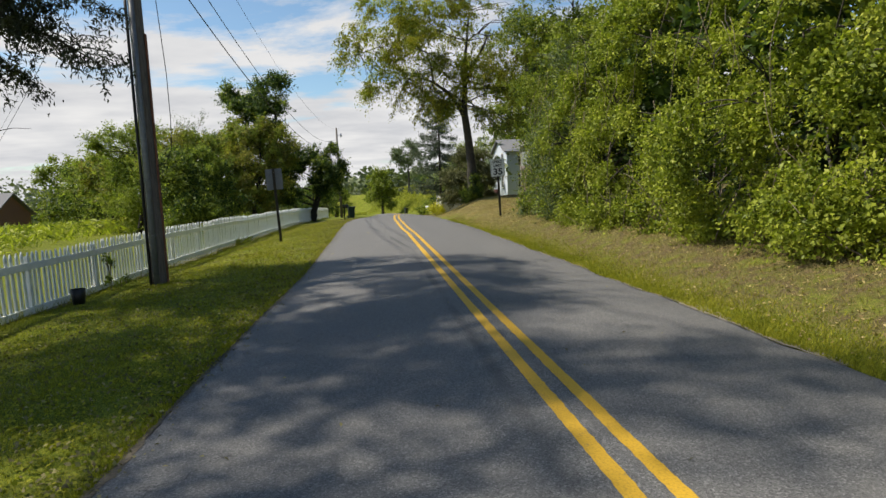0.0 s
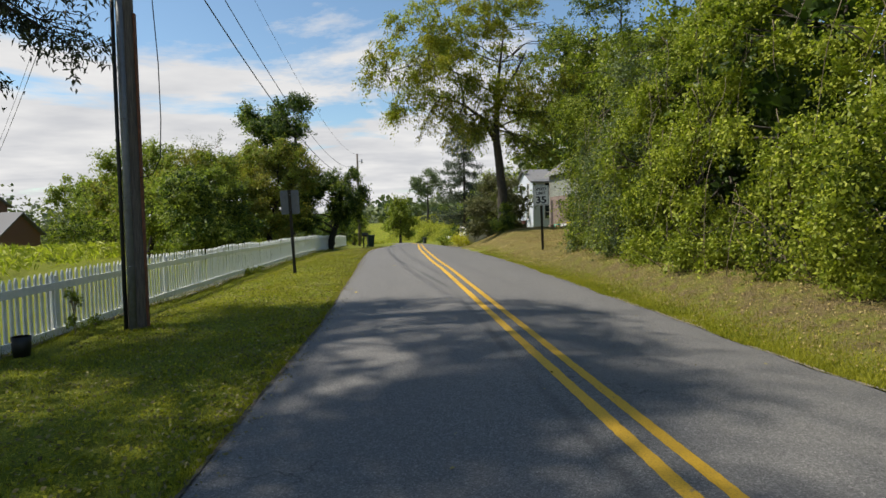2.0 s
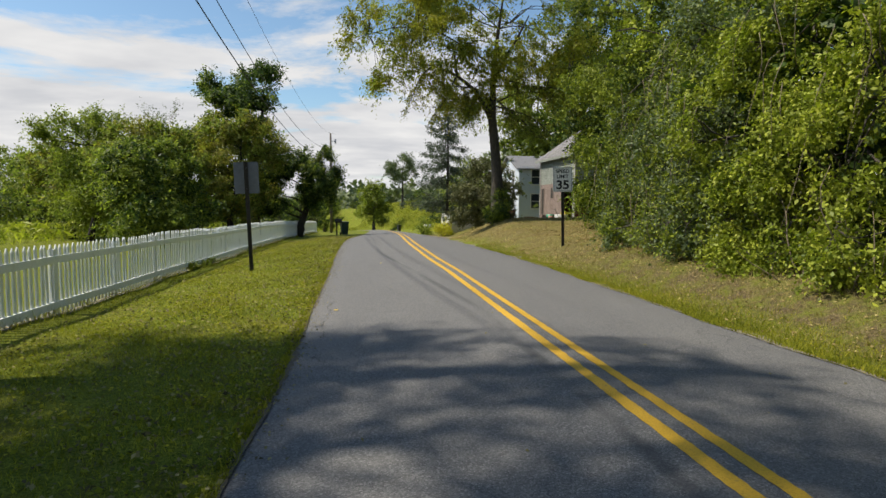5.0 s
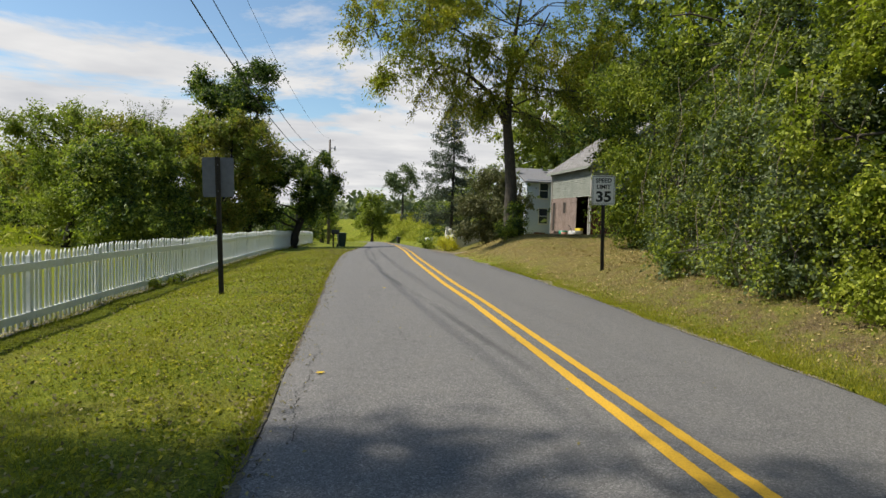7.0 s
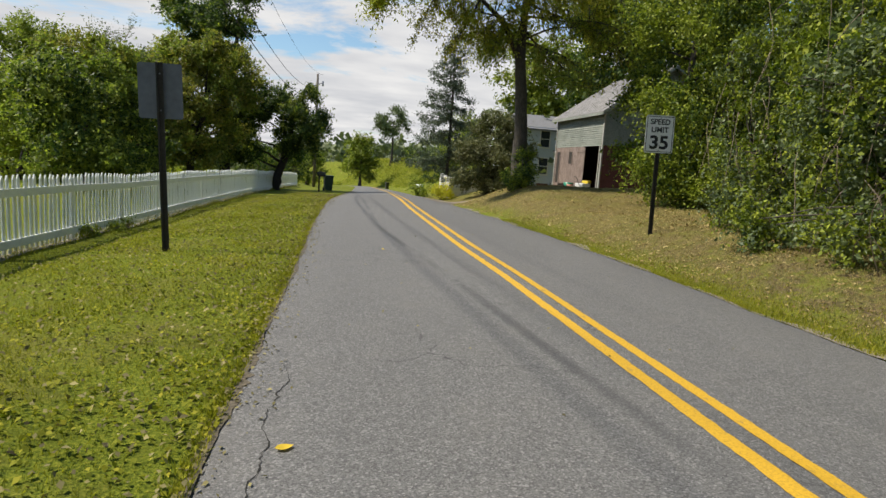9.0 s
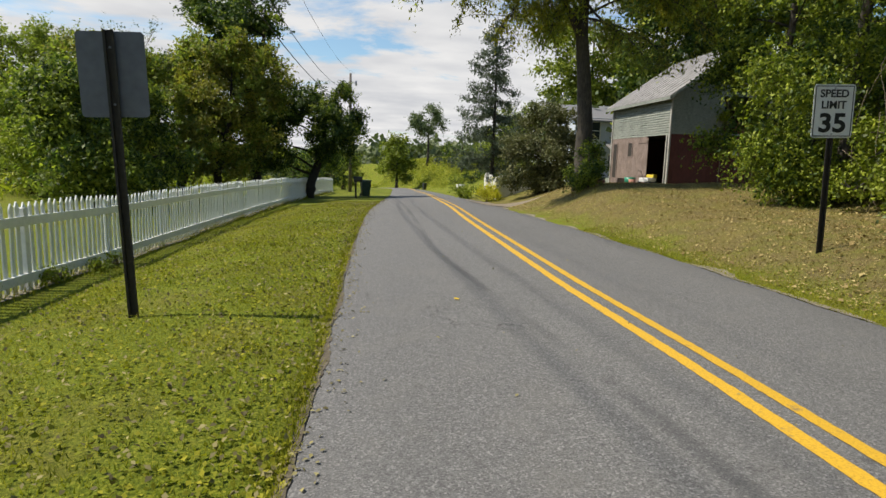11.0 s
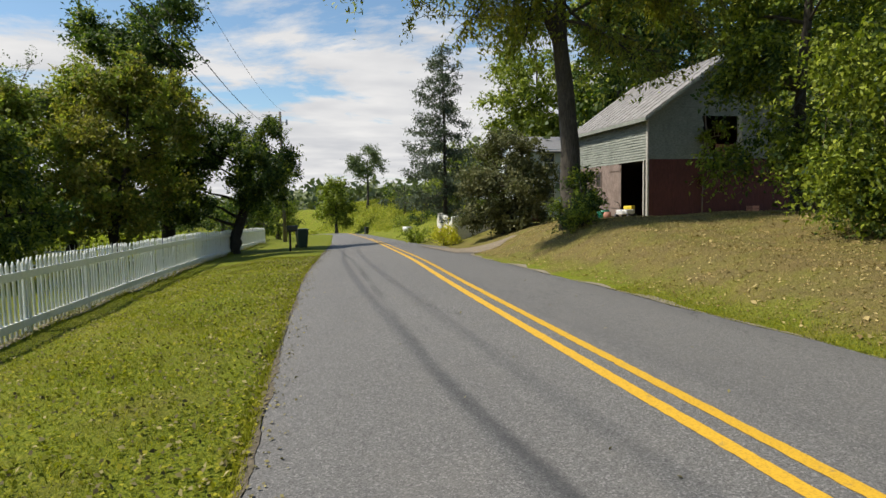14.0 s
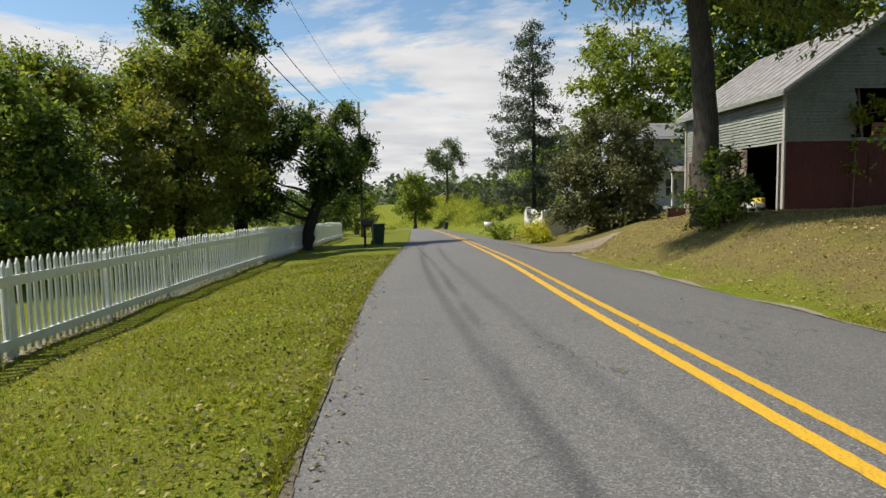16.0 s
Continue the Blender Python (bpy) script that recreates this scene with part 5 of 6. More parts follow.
            x = edge_r(y) + 0.3 + rng.random(m) * 7.5
            z = land_z(x, y) + 0.03
        elif name == "bank_litter":
            y = np.where(rng.random(m) < 0.55, 20 + 26 * rng.random(m), y)
            x = edge_r(y) + 0.25 + rng.random(m) * (3.0 + 5 * sm((y - 20) / 8))
            z = land_z(x, y) + rng.uniform(0.008, 0.03, m)
        else:
            s = rng.random(m) < 0.88
            x = np.where(s, edge_l(y) + 0.01 + np.abs(rng.normal(0, 0.13, m)), rng.uniform(-2.7, 2.4, m))
            z = road_surface(x, y) + 0.010
        v = leaves(np.column_stack([x, y, z]), size, rng, 0, 0.9 if name == "verge_litter" else 1.8, 0.62)
        tagged(mesh_obj(name, raw_mesh(name, v, quads(v)), mat), lab, "leaves", kind="stuff")


grass()


def fallen_leaf(x, y, size, seed, turn):
    """One large fallen leaf, cupped, with a pointed tip."""
    bm = bmesh.new()
    n = 10
    rim = [bm.verts.new((size * (k / n - 0.5), s * size * 0.32 * math.sin(math.pi * (k / n) ** 0.8), 0.012)) for s, ks in ((1, range(n)), (-1, range(n, 0, -1))) for k in ks]
    mid = bm.verts.new((0, 0, 0.002))
    for a, b in zip(rim, rim[1:] + rim[:1]):
        bm.faces.new((mid, a, b))
    bmesh.ops.rotate(bm, cent=(0, 0, 0), matrix=Matrix.Rotation(radians(turn), 3, "Z"), verts=bm.verts)
    ob = part("fallen_leaf", bm, L_YELLOW)
    ob.location = (x, y, float(road_surface(x, y)) + 0.004)
    return tagged(ob, "yellow fallen leaf lying on the asphalt", "leaf", "leaves on the road")


fallen_leaf(-2.55, 15.0, 0.10, 1, 20)
fallen_leaf(-1.6, 21.8, 0.09, 2, 110)

# ---- poles, wires, signs ----


def wire(name, a, b, sag, r=0.012, label="black overhead cable between wooden poles"):
    a, b = Vector(a), Vector(b)
    bm = bmesh.new()
    n = 28
    tube(bm, [a.lerp(b, i / n) - Vector((0, 0, 4 * sag * (i / n) * (1 - i / n))) for i in range(n + 1)], r, 5)
    ob = part(name, bm, M_CABLE)
    return tagged(ob, label, "cable", "overhead cables")


def utility_pole_near():
    x, y = -6.17, 12.08
    z = gz(x, y)
    p = thing("utility_pole", x, y, z, "weathered wooden utility pole with cable guards", "utility pole")
    bm = bmesh.new()
    rng = random.Random(4)
    n = 26
    tube(bm, [(rng.uniform(-0.006, 0.006), rng.uniform(-0.006, 0.006), -0.4 + 11.2 * i / n) for i in range(n + 1)], [0.165 - 0.05 * i / n for i in range(n + 1)], 18)
    part("shaft", bm, M_POLE, p)
    bm = bmesh.new()
    tube(bm, [(-0.02, -0.175, -0.1), (-0.02, -0.17, 3.0), (-0.02, -0.155, 6.5)], [0.062, 0.060, 0.055], 12)
    part("cable_guard", bm, M_CONDUIT, p, "grey half-round cable guard")
    bm = bmesh.new()
    tube(bm, [(-0.165, -0.12, -0.1), (-0.16, -0.11, 3.0), (-0.15, -0.10, 7.0)], [0.034, 0.032, 0.030], 8)
    part("conduit", bm, M_CABLE, p, "black plastic conduit")
    bm = boxbm(0.148, 0.178, -0.05, 0.03, 0.0, 5.4, bevel=0.006)
    part("ground_strip", bm, M_RUST, p, "rust-brown wooden moulding")
    for hz in (1.1, 2.3, 3.6):
        bm = bmesh.new()
        tube(bm, [(-0.09, -0.19, hz), (0.0, -0.246, hz), (0.07, -0.19, hz)], 0.008, 6)
        part("strap", bm, M_CONDUIT, p)
    bm = bmesh.new()
    tube(bm, [(0.16, -0.05, 2.62), (0.36, -0.06, 2.66), (0.50, -0.05, 2.95), (0.52, 0.0, 3.6), (0.50, 0.05, 4.6), (0.40, 0.1, 6.2), (0.12, 0.12, 8.3)], 0.009, 6)
    part("drop_cable", bm, M_CABLE, p, "loose hanging black cable")
    part("cross_arm", boxbm(-0.5, 0.1, -0.06, 0.06, 8.15, 8.3, bevel=0.01), M_POLE, p)
    return p


def utility_pole_far():
    x, y = -5.1, 72.4
    z = gz(x, y)
    p = thing("utility_pole", x, y, z, "slim grey utility pole beside the road", "utility pole")
    bm = bmesh.new()
    tube(bm, [(0, 0, -0.3), (0, 0, 5), (-0.02, 0, 10.9)], [0.16, 0.135, 0.10], 12)
    part("shaft", bm, M_POLE, p)
    bm = bmesh.new()
    tube(bm, [(0, -0.02, 10.0), (0.35, -0.02, 10.05), (0.55, -0.02, 10.0)], 0.03, 6)
    part("bracket", bm, M_CONDUIT, p)
    bm = bmesh.new()
    tube(bm, [(0.5, -0.02, 9.8), (0.5, -0.02, 10.25)], [0.10, 0.07], 8)
    part("insulator", bm, M_INSUL, p)
    bm = bmesh.new()
    tube(bm, [(0.16, 0, 0.4), (0.3, 0, 3.0), (0.35, 0, 5.5), (0.12, 0, 7.6)], 0.018, 5)
    part("drop_cable", bm, M_CABLE, p)
    return p


utility_pole_near()
utility_pole_far()
za, zb = gz(-6.17, 12.08), gz(-5.1, 72.4)
wire("power_cable", (-6.55, 12.1, 8.3), (-5.1, 72.4, 7.3), 2.5, 0.018)
wire("power_cable", (-6.5, 12.1, 9.2), (-5.1, 72.4, 8.0), 2.5, 0.014)
wire("power_cable", (-6.35, 12.1, 10.5), (-4.6, 72.4, 9.2), 2.3, 0.007)
wire("service_cable", (-6.25, 12.0, 7.9), (-36.0, 53.5, 3.6), 1.2, 0.009)
wire("service_cable", (-6.25, 12.0, 8.3), (-36.0, 53.5, 4.0), 1.2, 0.006)


def u_post(bm, h, w=0.055, d=0.03, t=0.006):
    """A flanged U-channel sign post, one folded strip of steel."""
    a, f = w / 2, w / 2 + 0.018
    prof = [(-f, -d), (-a + t, -d), (-a + t, 0), (a - t, 0), (a - t, -d), (f, -d), (f, -d + t), (a, -d + t), (a, t), (-a, t), (-a, -d + t), (-f, -d + t)]
    lo = [bm.verts.new((x, y, -0.3)) for x, y in prof]
    hi = [bm.verts.new((x, y, h)) for x, y in prof]
    n = len(prof)
    for k in range(n):
        bm.faces.new((lo[k], lo[(k + 1) % n], hi[(k + 1) % n], hi[k]))
    bm.faces.new(lo[::-1])
    bm.faces.new(hi)
    return bm


def plate(w, h, t=0.004, r=0.04):
    """A sign plate with rounded corners, standing in x and z, its face towards -y."""
    bm = bmesh.new()
    pts = []
    for cx, cz, a0 in ((w / 2 - r, h - r, 0), (-w / 2 + r, h - r, 90), (-w / 2 + r, r, 180), (w / 2 - r, r, 270)):
        for k in range(5):
            a = radians(a0 + 22.5 * k)
            pts.append((cx + r * math.cos(a), cz + r * math.sin(a)))
    f = [bm.verts.new((px, 0, pz)) for px, pz in pts]
    b = [bm.verts.new((px, t, pz)) for px, pz in pts]
    bm.faces.new(f[::-1])
    bm.faces.new(b)
    n = len(pts)
    for i in range(n):
        bm.faces.new((f[i], f[(i + 1) % n], b[(i + 1) % n], b[i]))
    bm.normal_update()
    return bm


def lettering(text, size, x, y, z, material, parent, bold=0.0, width=1.0):
    cu = bpy.data.curves.new("lettering", "FONT")
    cu.body, cu.size, cu.align_x, cu.align_y, cu.extrude, cu.offset = text, size, "CENTER", "CENTER", 0.001, bold
    tmp = bpy.data.objects.new("lettering", cu)
    scene.collection.objects.link(tmp)
    me = bpy.data.meshes.new_from_object(tmp.evaluated_get(bpy.context.evaluated_depsgraph_get()))
    bpy.data.objects.remove(tmp)
    bpy.data.curves.remove(cu)
    ob = mesh_obj("lettering", me, material, parent)
    ob.matrix_basis = pose(x, y, z, 90) @ Matrix.Diagonal((width, 1, 1, 1))
    return ob


def sign_back():
    x, y = -4.93, 21.6
    z = gz(x, y)
    s = thing("road_sign", x, y, z, "grey back of a road sign on a dark steel post", "road sign")
    s.rotation_euler = (0, radians(-2.2), radians(4))
    part("post", u_post(bmesh.new(), 2.80, 0.065), M_SIGNPOST, s)
    bm = plate(0.61, 0.80)
    bmesh.ops.translate(bm, vec=(0, 0.012, 1.99), verts=bm.verts)
    part("plate", bm, M_SIGNBACK, s)
    for hz in (2.11, 2.64):
        bm = bmesh.new()
        tube(bm, [(0, -0.012, hz), (0, 0.02, hz)], 0.012, 6)
        part("bolt", bm, M_CONDUIT, s)


def sign_speed():
    x, y = 4.13, 23.6
    z = gz(x, y)
    s = thing("speed_limit_sign", x, y, z, "white speed limit sign on a dark steel post", "road sign")
    s.rotation_euler = (0, radians(-1.6), radians(-4))
    part("post", u_post(bmesh.new(), 2.46, 0.06), M_SIGNPOST, s)
    top = 2.46
    bm = plate(0.61, 0.76)
    bmesh.ops.translate(bm, vec=(0, -0.04, top - 0.76), verts=bm.verts)
    p = part("plate", bm, M_SIGNFACE, s)
    # black border
    bm = bmesh.new()
    w, h, b = 0.285, 0.36, 0.012
    zc = top - 0.38
    for x0, x1, z0, z1 in ((-w, w, h - b, h), (-w, w, -h, -h + b), (-w, -w + b, -h + b, h - b), (w - b, w, -h + b, h - b)):
        box(bm, x0, x1, -0.0435, -0.0405, zc + z0, zc + z1)
    part("border", bm, M_BLACK, p)
    lettering("SPEED", 0.150, 0, -0.0425, zc + 0.245, M_BLACK, p, 0.004, 1.05)
    lettering("LIMIT", 0.150, 0, -0.0425, zc + 0.085, M_BLACK, p, 0.004, 1.05)
    lettering("35", 0.37, 0, -0.0425, zc - 0.18, M_BLACK, p, 0.011, 1.15)
    for hz in (zc + 0.325, zc - 0.325):
        bm = bmesh.new()
        tube(bm, [(0, -0.048, hz), (0, -0.03, hz)], 0.010, 8)
        part("bolt", bm, M_CONDUIT, p)


sign_back()
sign_speed()


def wheeled_bin(x, y, turn, mat, label, h=1.05):
    b = thing("wheeled_bin", x, y, gz(x, y), label, "rubbish bin")
    b.rotation_euler = (0, 0, radians(turn))
    bm = boxbm(-0.29, 0.29, -0.32, 0.32, 0.06, h - 0.08)
    for v in bm.verts:
        if v.co.z < 0.3:
            v.co.x *= 0.78
            v.co.y *= 0.74
    bmesh.ops.bevel(bm, geom=bm.edges[:], offset=0.03, segments=2, affect="EDGES")
    part("body", bm, mat, b)
    bm = boxbm(-0.32, 0.32, -0.36, 0.34, h - 0.08, h, bevel=0.025)
    part("lid", bm, mat, b)
    bm = bmesh.new()
    tube(bm, [(-0.25, 0.36, h - 0.14), (0.25, 0.36, h - 0.14)], 0.018, 8)
    part("handle", bm, mat, b)
    for s in (-1, 1):
        bm = bmesh.new()
        tube(bm, [(s * 0.22, 0.24, 0.11), (s * 0.29, 0.24, 0.11)], 0.11, 16)
        part("wheel", bm, M_BLACK, b)
    return b


wheeled_bin(-3.25, 52.8, 15, M_BINGREEN, "dark green wheeled bin set out by the road")
wheeled_bin(5.5, 117.5, 20, M_BIN, "black wheeled bin far down the road", 1.2)


def mailbox(x, y):
    m = thing("mailbox", x, y, gz(x, y), "black mailbox on a wooden post by the road", "mailbox")
    part("post", boxbm(-0.05, 0.05, -0.05, 0.05, -0.2, 1.02, bevel=0.006), M_BARK_DARK, m)
    part("arm", boxbm(-0.12, 0.34, -0.045, 0.045, 0.95, 1.03, bevel=0.006), M_BARK_DARK, m)
    bm = bmesh.new()
    ring = [(-0.09, 0), (0.09, 0), (0.09, 0.13)] + [(0.09 * math.cos(radians(a)), 0.13 + 0.09 * math.sin(radians(a))) for a in range(20, 180, 20)] + [(-0.09, 0.13)]
    a = [bm.verts.new((-0.14, u, 1.03 + w)) for u, w in ring]
    b = [bm.verts.new((0.38, u, 1.03 + w)) for u, w in ring]
    bm.faces.new(a), bm.faces.new(b[::-1])
    for i in range(len(ring)):
        bm.faces.new((a[i], b[i], b[(i + 1) % len(ring)], a[(i + 1) % len(ring)]))
    bmesh.ops.recalc_face_normals(bm, faces=bm.faces)
    part("box", bm, M_BIN, m)
    part("flag", boxbm(0.1, 0.115, -0.112, -0.095, 1.1, 1.32), M_RUST, m)


mailbox(-3.75, 50.2)

# ---- barn ----


def build_barn():
    bx, by = 12.95, 46.0
    bz = 0.62
    W, D = 8.0, 7.9                     # across the gable, along the eaves
    LOW, EAVE, RIDGE = 2.6, 4.72, 7.5
    b = thing("barn", bx, by, bz, "old barn with grey clapboards above faded red boards", "barn")
    rng = random.Random(11)

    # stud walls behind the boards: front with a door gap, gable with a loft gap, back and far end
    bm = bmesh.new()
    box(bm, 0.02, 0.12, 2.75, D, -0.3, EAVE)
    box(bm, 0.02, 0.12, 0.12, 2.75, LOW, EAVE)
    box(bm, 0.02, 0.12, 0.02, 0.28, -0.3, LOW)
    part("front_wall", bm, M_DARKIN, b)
    bm = bmesh.new()
    box(bm, 0.12, W - 0.12, 0.02, 0.12, -0.3, LOW + 0.06)
    box(bm, 0.12, 2.85, 0.02, 0.12, LOW + 0.06, EAVE)
    box(bm, 4.95, W - 0.12, 0.02, 0.12, LOW + 0.06, EAVE)
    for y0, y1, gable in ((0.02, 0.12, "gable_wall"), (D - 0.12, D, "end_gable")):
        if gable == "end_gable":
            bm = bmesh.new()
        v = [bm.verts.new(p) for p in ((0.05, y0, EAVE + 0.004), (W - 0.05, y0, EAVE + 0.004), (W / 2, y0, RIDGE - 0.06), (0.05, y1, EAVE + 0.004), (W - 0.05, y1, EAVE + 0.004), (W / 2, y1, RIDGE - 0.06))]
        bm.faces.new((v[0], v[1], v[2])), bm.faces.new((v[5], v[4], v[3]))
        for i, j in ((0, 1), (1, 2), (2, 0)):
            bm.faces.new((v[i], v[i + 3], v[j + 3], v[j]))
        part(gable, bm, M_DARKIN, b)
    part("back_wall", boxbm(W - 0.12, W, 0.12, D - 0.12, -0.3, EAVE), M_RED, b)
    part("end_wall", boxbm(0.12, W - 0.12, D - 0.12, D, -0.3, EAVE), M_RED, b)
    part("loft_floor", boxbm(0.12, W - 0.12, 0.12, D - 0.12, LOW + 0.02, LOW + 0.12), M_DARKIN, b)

    # clapboards: front, courses of split lengths
    z = LOW - 0.02
    while z < EAVE - 0.02:
        cuts = [0.0] + [c + rng.uniform(-0.5, 0.5) for c in (1.6, 3.2, 4.8, 6.4)] + [D]
        for y0, y1 in zip(cuts[:-1], cuts[1:]):
            tilt = rng.uniform(-0.026, 0.026)
            bm = bmesh.new()
            v = [bm.verts.new(p) for p in ((-0.052, y0, z + tilt), (0.019, y0, z + tilt), (0.019, y0, z + 0.125), (-0.008, y0, z + 0.125),
                                          (-0.052, y1 - 0.004, z - tilt), (0.019, y1 - 0.004, z - tilt), (0.019, y1 - 0.004, z + 0.125), (-0.008, y1 - 0.004, z + 0.125))]
            for q in ((0, 1, 2, 3), (7, 6, 5, 4), (0, 4, 5, 1), (1, 5, 6, 2), (2, 6, 7, 3), (3, 7, 4, 0)):
                bm.faces.new([v[k] for k in q])
            part("clapboard", bm, M_SIDING, b)
        z += 0.128
    # clapboards: gable, cut to the rake and round the loft opening
    z = LOW + 0.02
    while z < RIDGE - 0.2:
        half = W / 2 * min(1.0, (RIDGE - z - 0.1) / (RIDGE - EAVE))
        runs = [(W / 2 - half, W / 2 + half)]
        if LOW + 0.04 < z < EAVE - 0.06:
            runs = [(W / 2 - half, 2.88 + rng.uniform(-0.16, 0.08)), (5.0 + rng.uniform(-0.03, 0.06), W / 2 + half)]
        for x0, x1 in runs:
            bm = bmesh.new()
            v = [bm.verts.new(p) for p in ((x0, -0.055, z), (x0, 0.019, z), (x0, 0.019, z + 0.125), (x0, -0.008, z + 0.125),
                                          (x1, -0.055, z), (x1, 0.019, z), (x1, 0.019, z + 0.125), (x1, -0.008, z + 0.125))]
            for q in ((3, 2, 1, 0), (4, 5, 6, 7), (1, 5, 4, 0), (2, 6, 5, 1), (3, 7, 6, 2), (0, 4, 7, 3)):
                bm.faces.new([v[k] for k in q])
            part("clapboard", bm, M_SIDING, b)
        z += 0.128
    # upright red boards on the gable's foot
    x = 0.0
    while x < W:
        w = rng.uniform(0.20, 0.28)
        part("board", boxbm(x, min(W, x + w - 0.006), -0.03 - rng.uniform(0, 0.008), 0.018, -0.3, LOW + 0.02 + rng.uniform(-0.02, 0.0)), M_RED, b)
        x += w
    # plank front beside the door gap, with dark panels painted as the window holes' shade
    y = 2.75
    while y < D:
        w = rng.uniform(0.20, 0.28)
        part("plank", boxbm(-0.03 - rng.uniform(0, 0.01), 0.018, y, min(D, y + w - 0.006), -0.3 + rng.uniform(0, 0.06), LOW - 0.03), M_DOORWOOD, b)
        y += w
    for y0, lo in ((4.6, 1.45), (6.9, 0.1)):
        w = part("window", boxbm(-0.055, -0.042, y0, y0 + 0.55, lo, 2.25), M_DARKIN, b, "dark panel standing for a small window hole's shade")
        for k, (a0, a1, c0, c1) in enumerate(((y0 - 0.06, y0, lo - 0.06, 2.31), (y0 + 0.55, y0 + 0.61, lo - 0.06, 2.31), (y0, y0 + 0.55, 2.25, 2.31), (y0, y0 + 0.55, lo - 0.06, lo))):
            part("casing", boxbm(-0.07, -0.036, a0, a1, c0, c1), M_DOORWOOD, w)
    d = part("door", boxbm(-0.11, -0.07, 2.35, 3.55, -0.12, LOW - 0.1, bevel=0.01), M_DOORWOOD, b, "sliding plank door pushed open")
    for zz in (0.3, 2.2):
        part("brace", boxbm(-0.14, -0.112, 2.4, 3.5, zz, zz + 0.14), M_DOORWOOD, d)
    # corner boards, eave trim, rake trim
    part("corner_board", boxbm(-0.075, 0.0, -0.075, 0.07, -0.3, EAVE), M_BARNTRIM, b, "peeling white corner board")
    part("corner_board", boxbm(-0.085, 0.0, D - 0.1, D + 0.03, -0.3, EAVE), M_BARNTRIM, b)
    part("door_jamb", boxbm(-0.06, 0.02, 0.26, 0.36, -0.3, LOW - 0.02), M_BARNTRIM, b)
    # roof slopes with an overhang, and their edge boards
    ov, t = 0.38, 0.07
    s = (RIDGE - EAVE) / (W / 2)
    for side in (0, 1):
        bm = bmesh.new()
        xa, za = (-ov, EAVE - ov * s + 0.05) if side == 0 else (W + ov, EAVE - ov * s + 0.05)
        v = [bm.verts.new(p) for p in ((xa, -0.4, za), (W / 2, -0.4, RIDGE + 0.05), (W / 2, D + 0.4, RIDGE + 0.05), (xa, D + 0.4, za))]
        u = [bm.verts.new(q.co + Vector((0, 0, t))) for q in v]
        bm.faces.new(v), bm.faces.new(u[::-1])
        for i in range(4):
            bm.faces.new((v[i], u[i], u[(i + 1) % 4], v[(i + 1) % 4]))
        bmesh.ops.recalc_face_normals(bm, faces=bm.faces)
        r = part("roof", bm, M_ROOF, b, "pale weathered metal roof slope")
        for k in range(1, 14):                               # standing seams
            yy = -0.4 + (D + 0.8) * k / 14
            bm = bmesh.new()
            tube(bm, [(xa, yy, za + t + 0.012), (W / 2, yy, RIDGE + 0.05 + t + 0.012)], 0.022, 4)
            part("seam", bm, M_ROOF, r)
        bm = bmesh.new()
        v = [bm.verts.new(p) for p in ((xa, -0.44, za - 0.16), (W / 2, -0.44, RIDGE - 0.11), (W / 2, -0.44, RIDGE + 0.04), (xa, -0.44, za + 0.0))]
        u = [bm.verts.new(q.co + Vector((0, 0.035, 0))) for q in v]
        bm.faces.new(v), bm.faces.new(u[::-1])
        for i in range(4):
            bm.faces.new((v[i], u[i], u[(i + 1) % 4], v[(i + 1) % 4]))
        bmesh.ops.recalc_face_normals(bm, faces=bm.faces)
        part("barge_board", bm, M_SIDING, b)
    part("fascia", boxbm(-ov - 0.03, -ov, -0.4, D + 0.4, EAVE - ov * s - 0.10, EAVE - ov * s + 0.05), M_SIDING, b)
    # loft opening: pale jamb, a leaning timber, boards across the foot
    part("jamb", boxbm(4.78, 4.98, -0.075, 0.02, LOW + 0.06, EAVE - 0.05, bevel=0.008), M_BARNTRIM, b, "pale weathered jamb")
    bm = boxbm(-0.05, 0.05, -0.05, 0.05, 0, 2.0)
    bmesh.ops.transform(bm, matrix=pose(3.4, 0.25, LOW + 0.12, 0, -7, 0), verts=bm.verts)
    part("stud", bm, M_DOORWOOD, b)
    for k in range(3):
        part("loft_board", boxbm(3.7, 4.76, 0.10, 0.14, LOW + 0.14 + 0.21 * k, LOW + 0.32 + 0.21 * k), M_RUSTWOOD, b, "orange-brown boards")
    h = part("hatch", boxbm(3.55, 4.35, -0.062, -0.04, 1.3, 2.0, bevel=0.006), M_RED, b, "small boarded-up hatch")
    for x0, x1, z0, z1 in ((3.5, 3.56, 1.24, 2.06), (4.34, 4.40, 1.24, 2.06), (3.57, 4.33, 2.0, 2.06), (3.57, 4.33, 1.24, 1.3)):
        part("casing", boxbm(x0, x1, -0.075, -0.04, z0, z1), M_RED, h)
    return b


build_barn()
tree("climbing_vine", (15.75, 45.86), [(0, -0.05, 3.4, 0.35, 0.14, 0.9, 2), (0.9, -0.05, 4.0, 0.5, 0.16, 0.5, 1), (-0.1, -0.05, 2.0, 0.2, 0.12, 0.8, 0.7)],
     [(0, 0, 0, 0.03), (0.05, 0, 1.8, 0.02), (0, 0, 3.8, 0.01)], L_HEDGE, M_TWIG, "green vine climbing the barn beside the loft opening",
     leaf=0.11, per=22, clumps=60, clump_r=0.14, seed=330, limbs=8, category="vine", lumps=4)


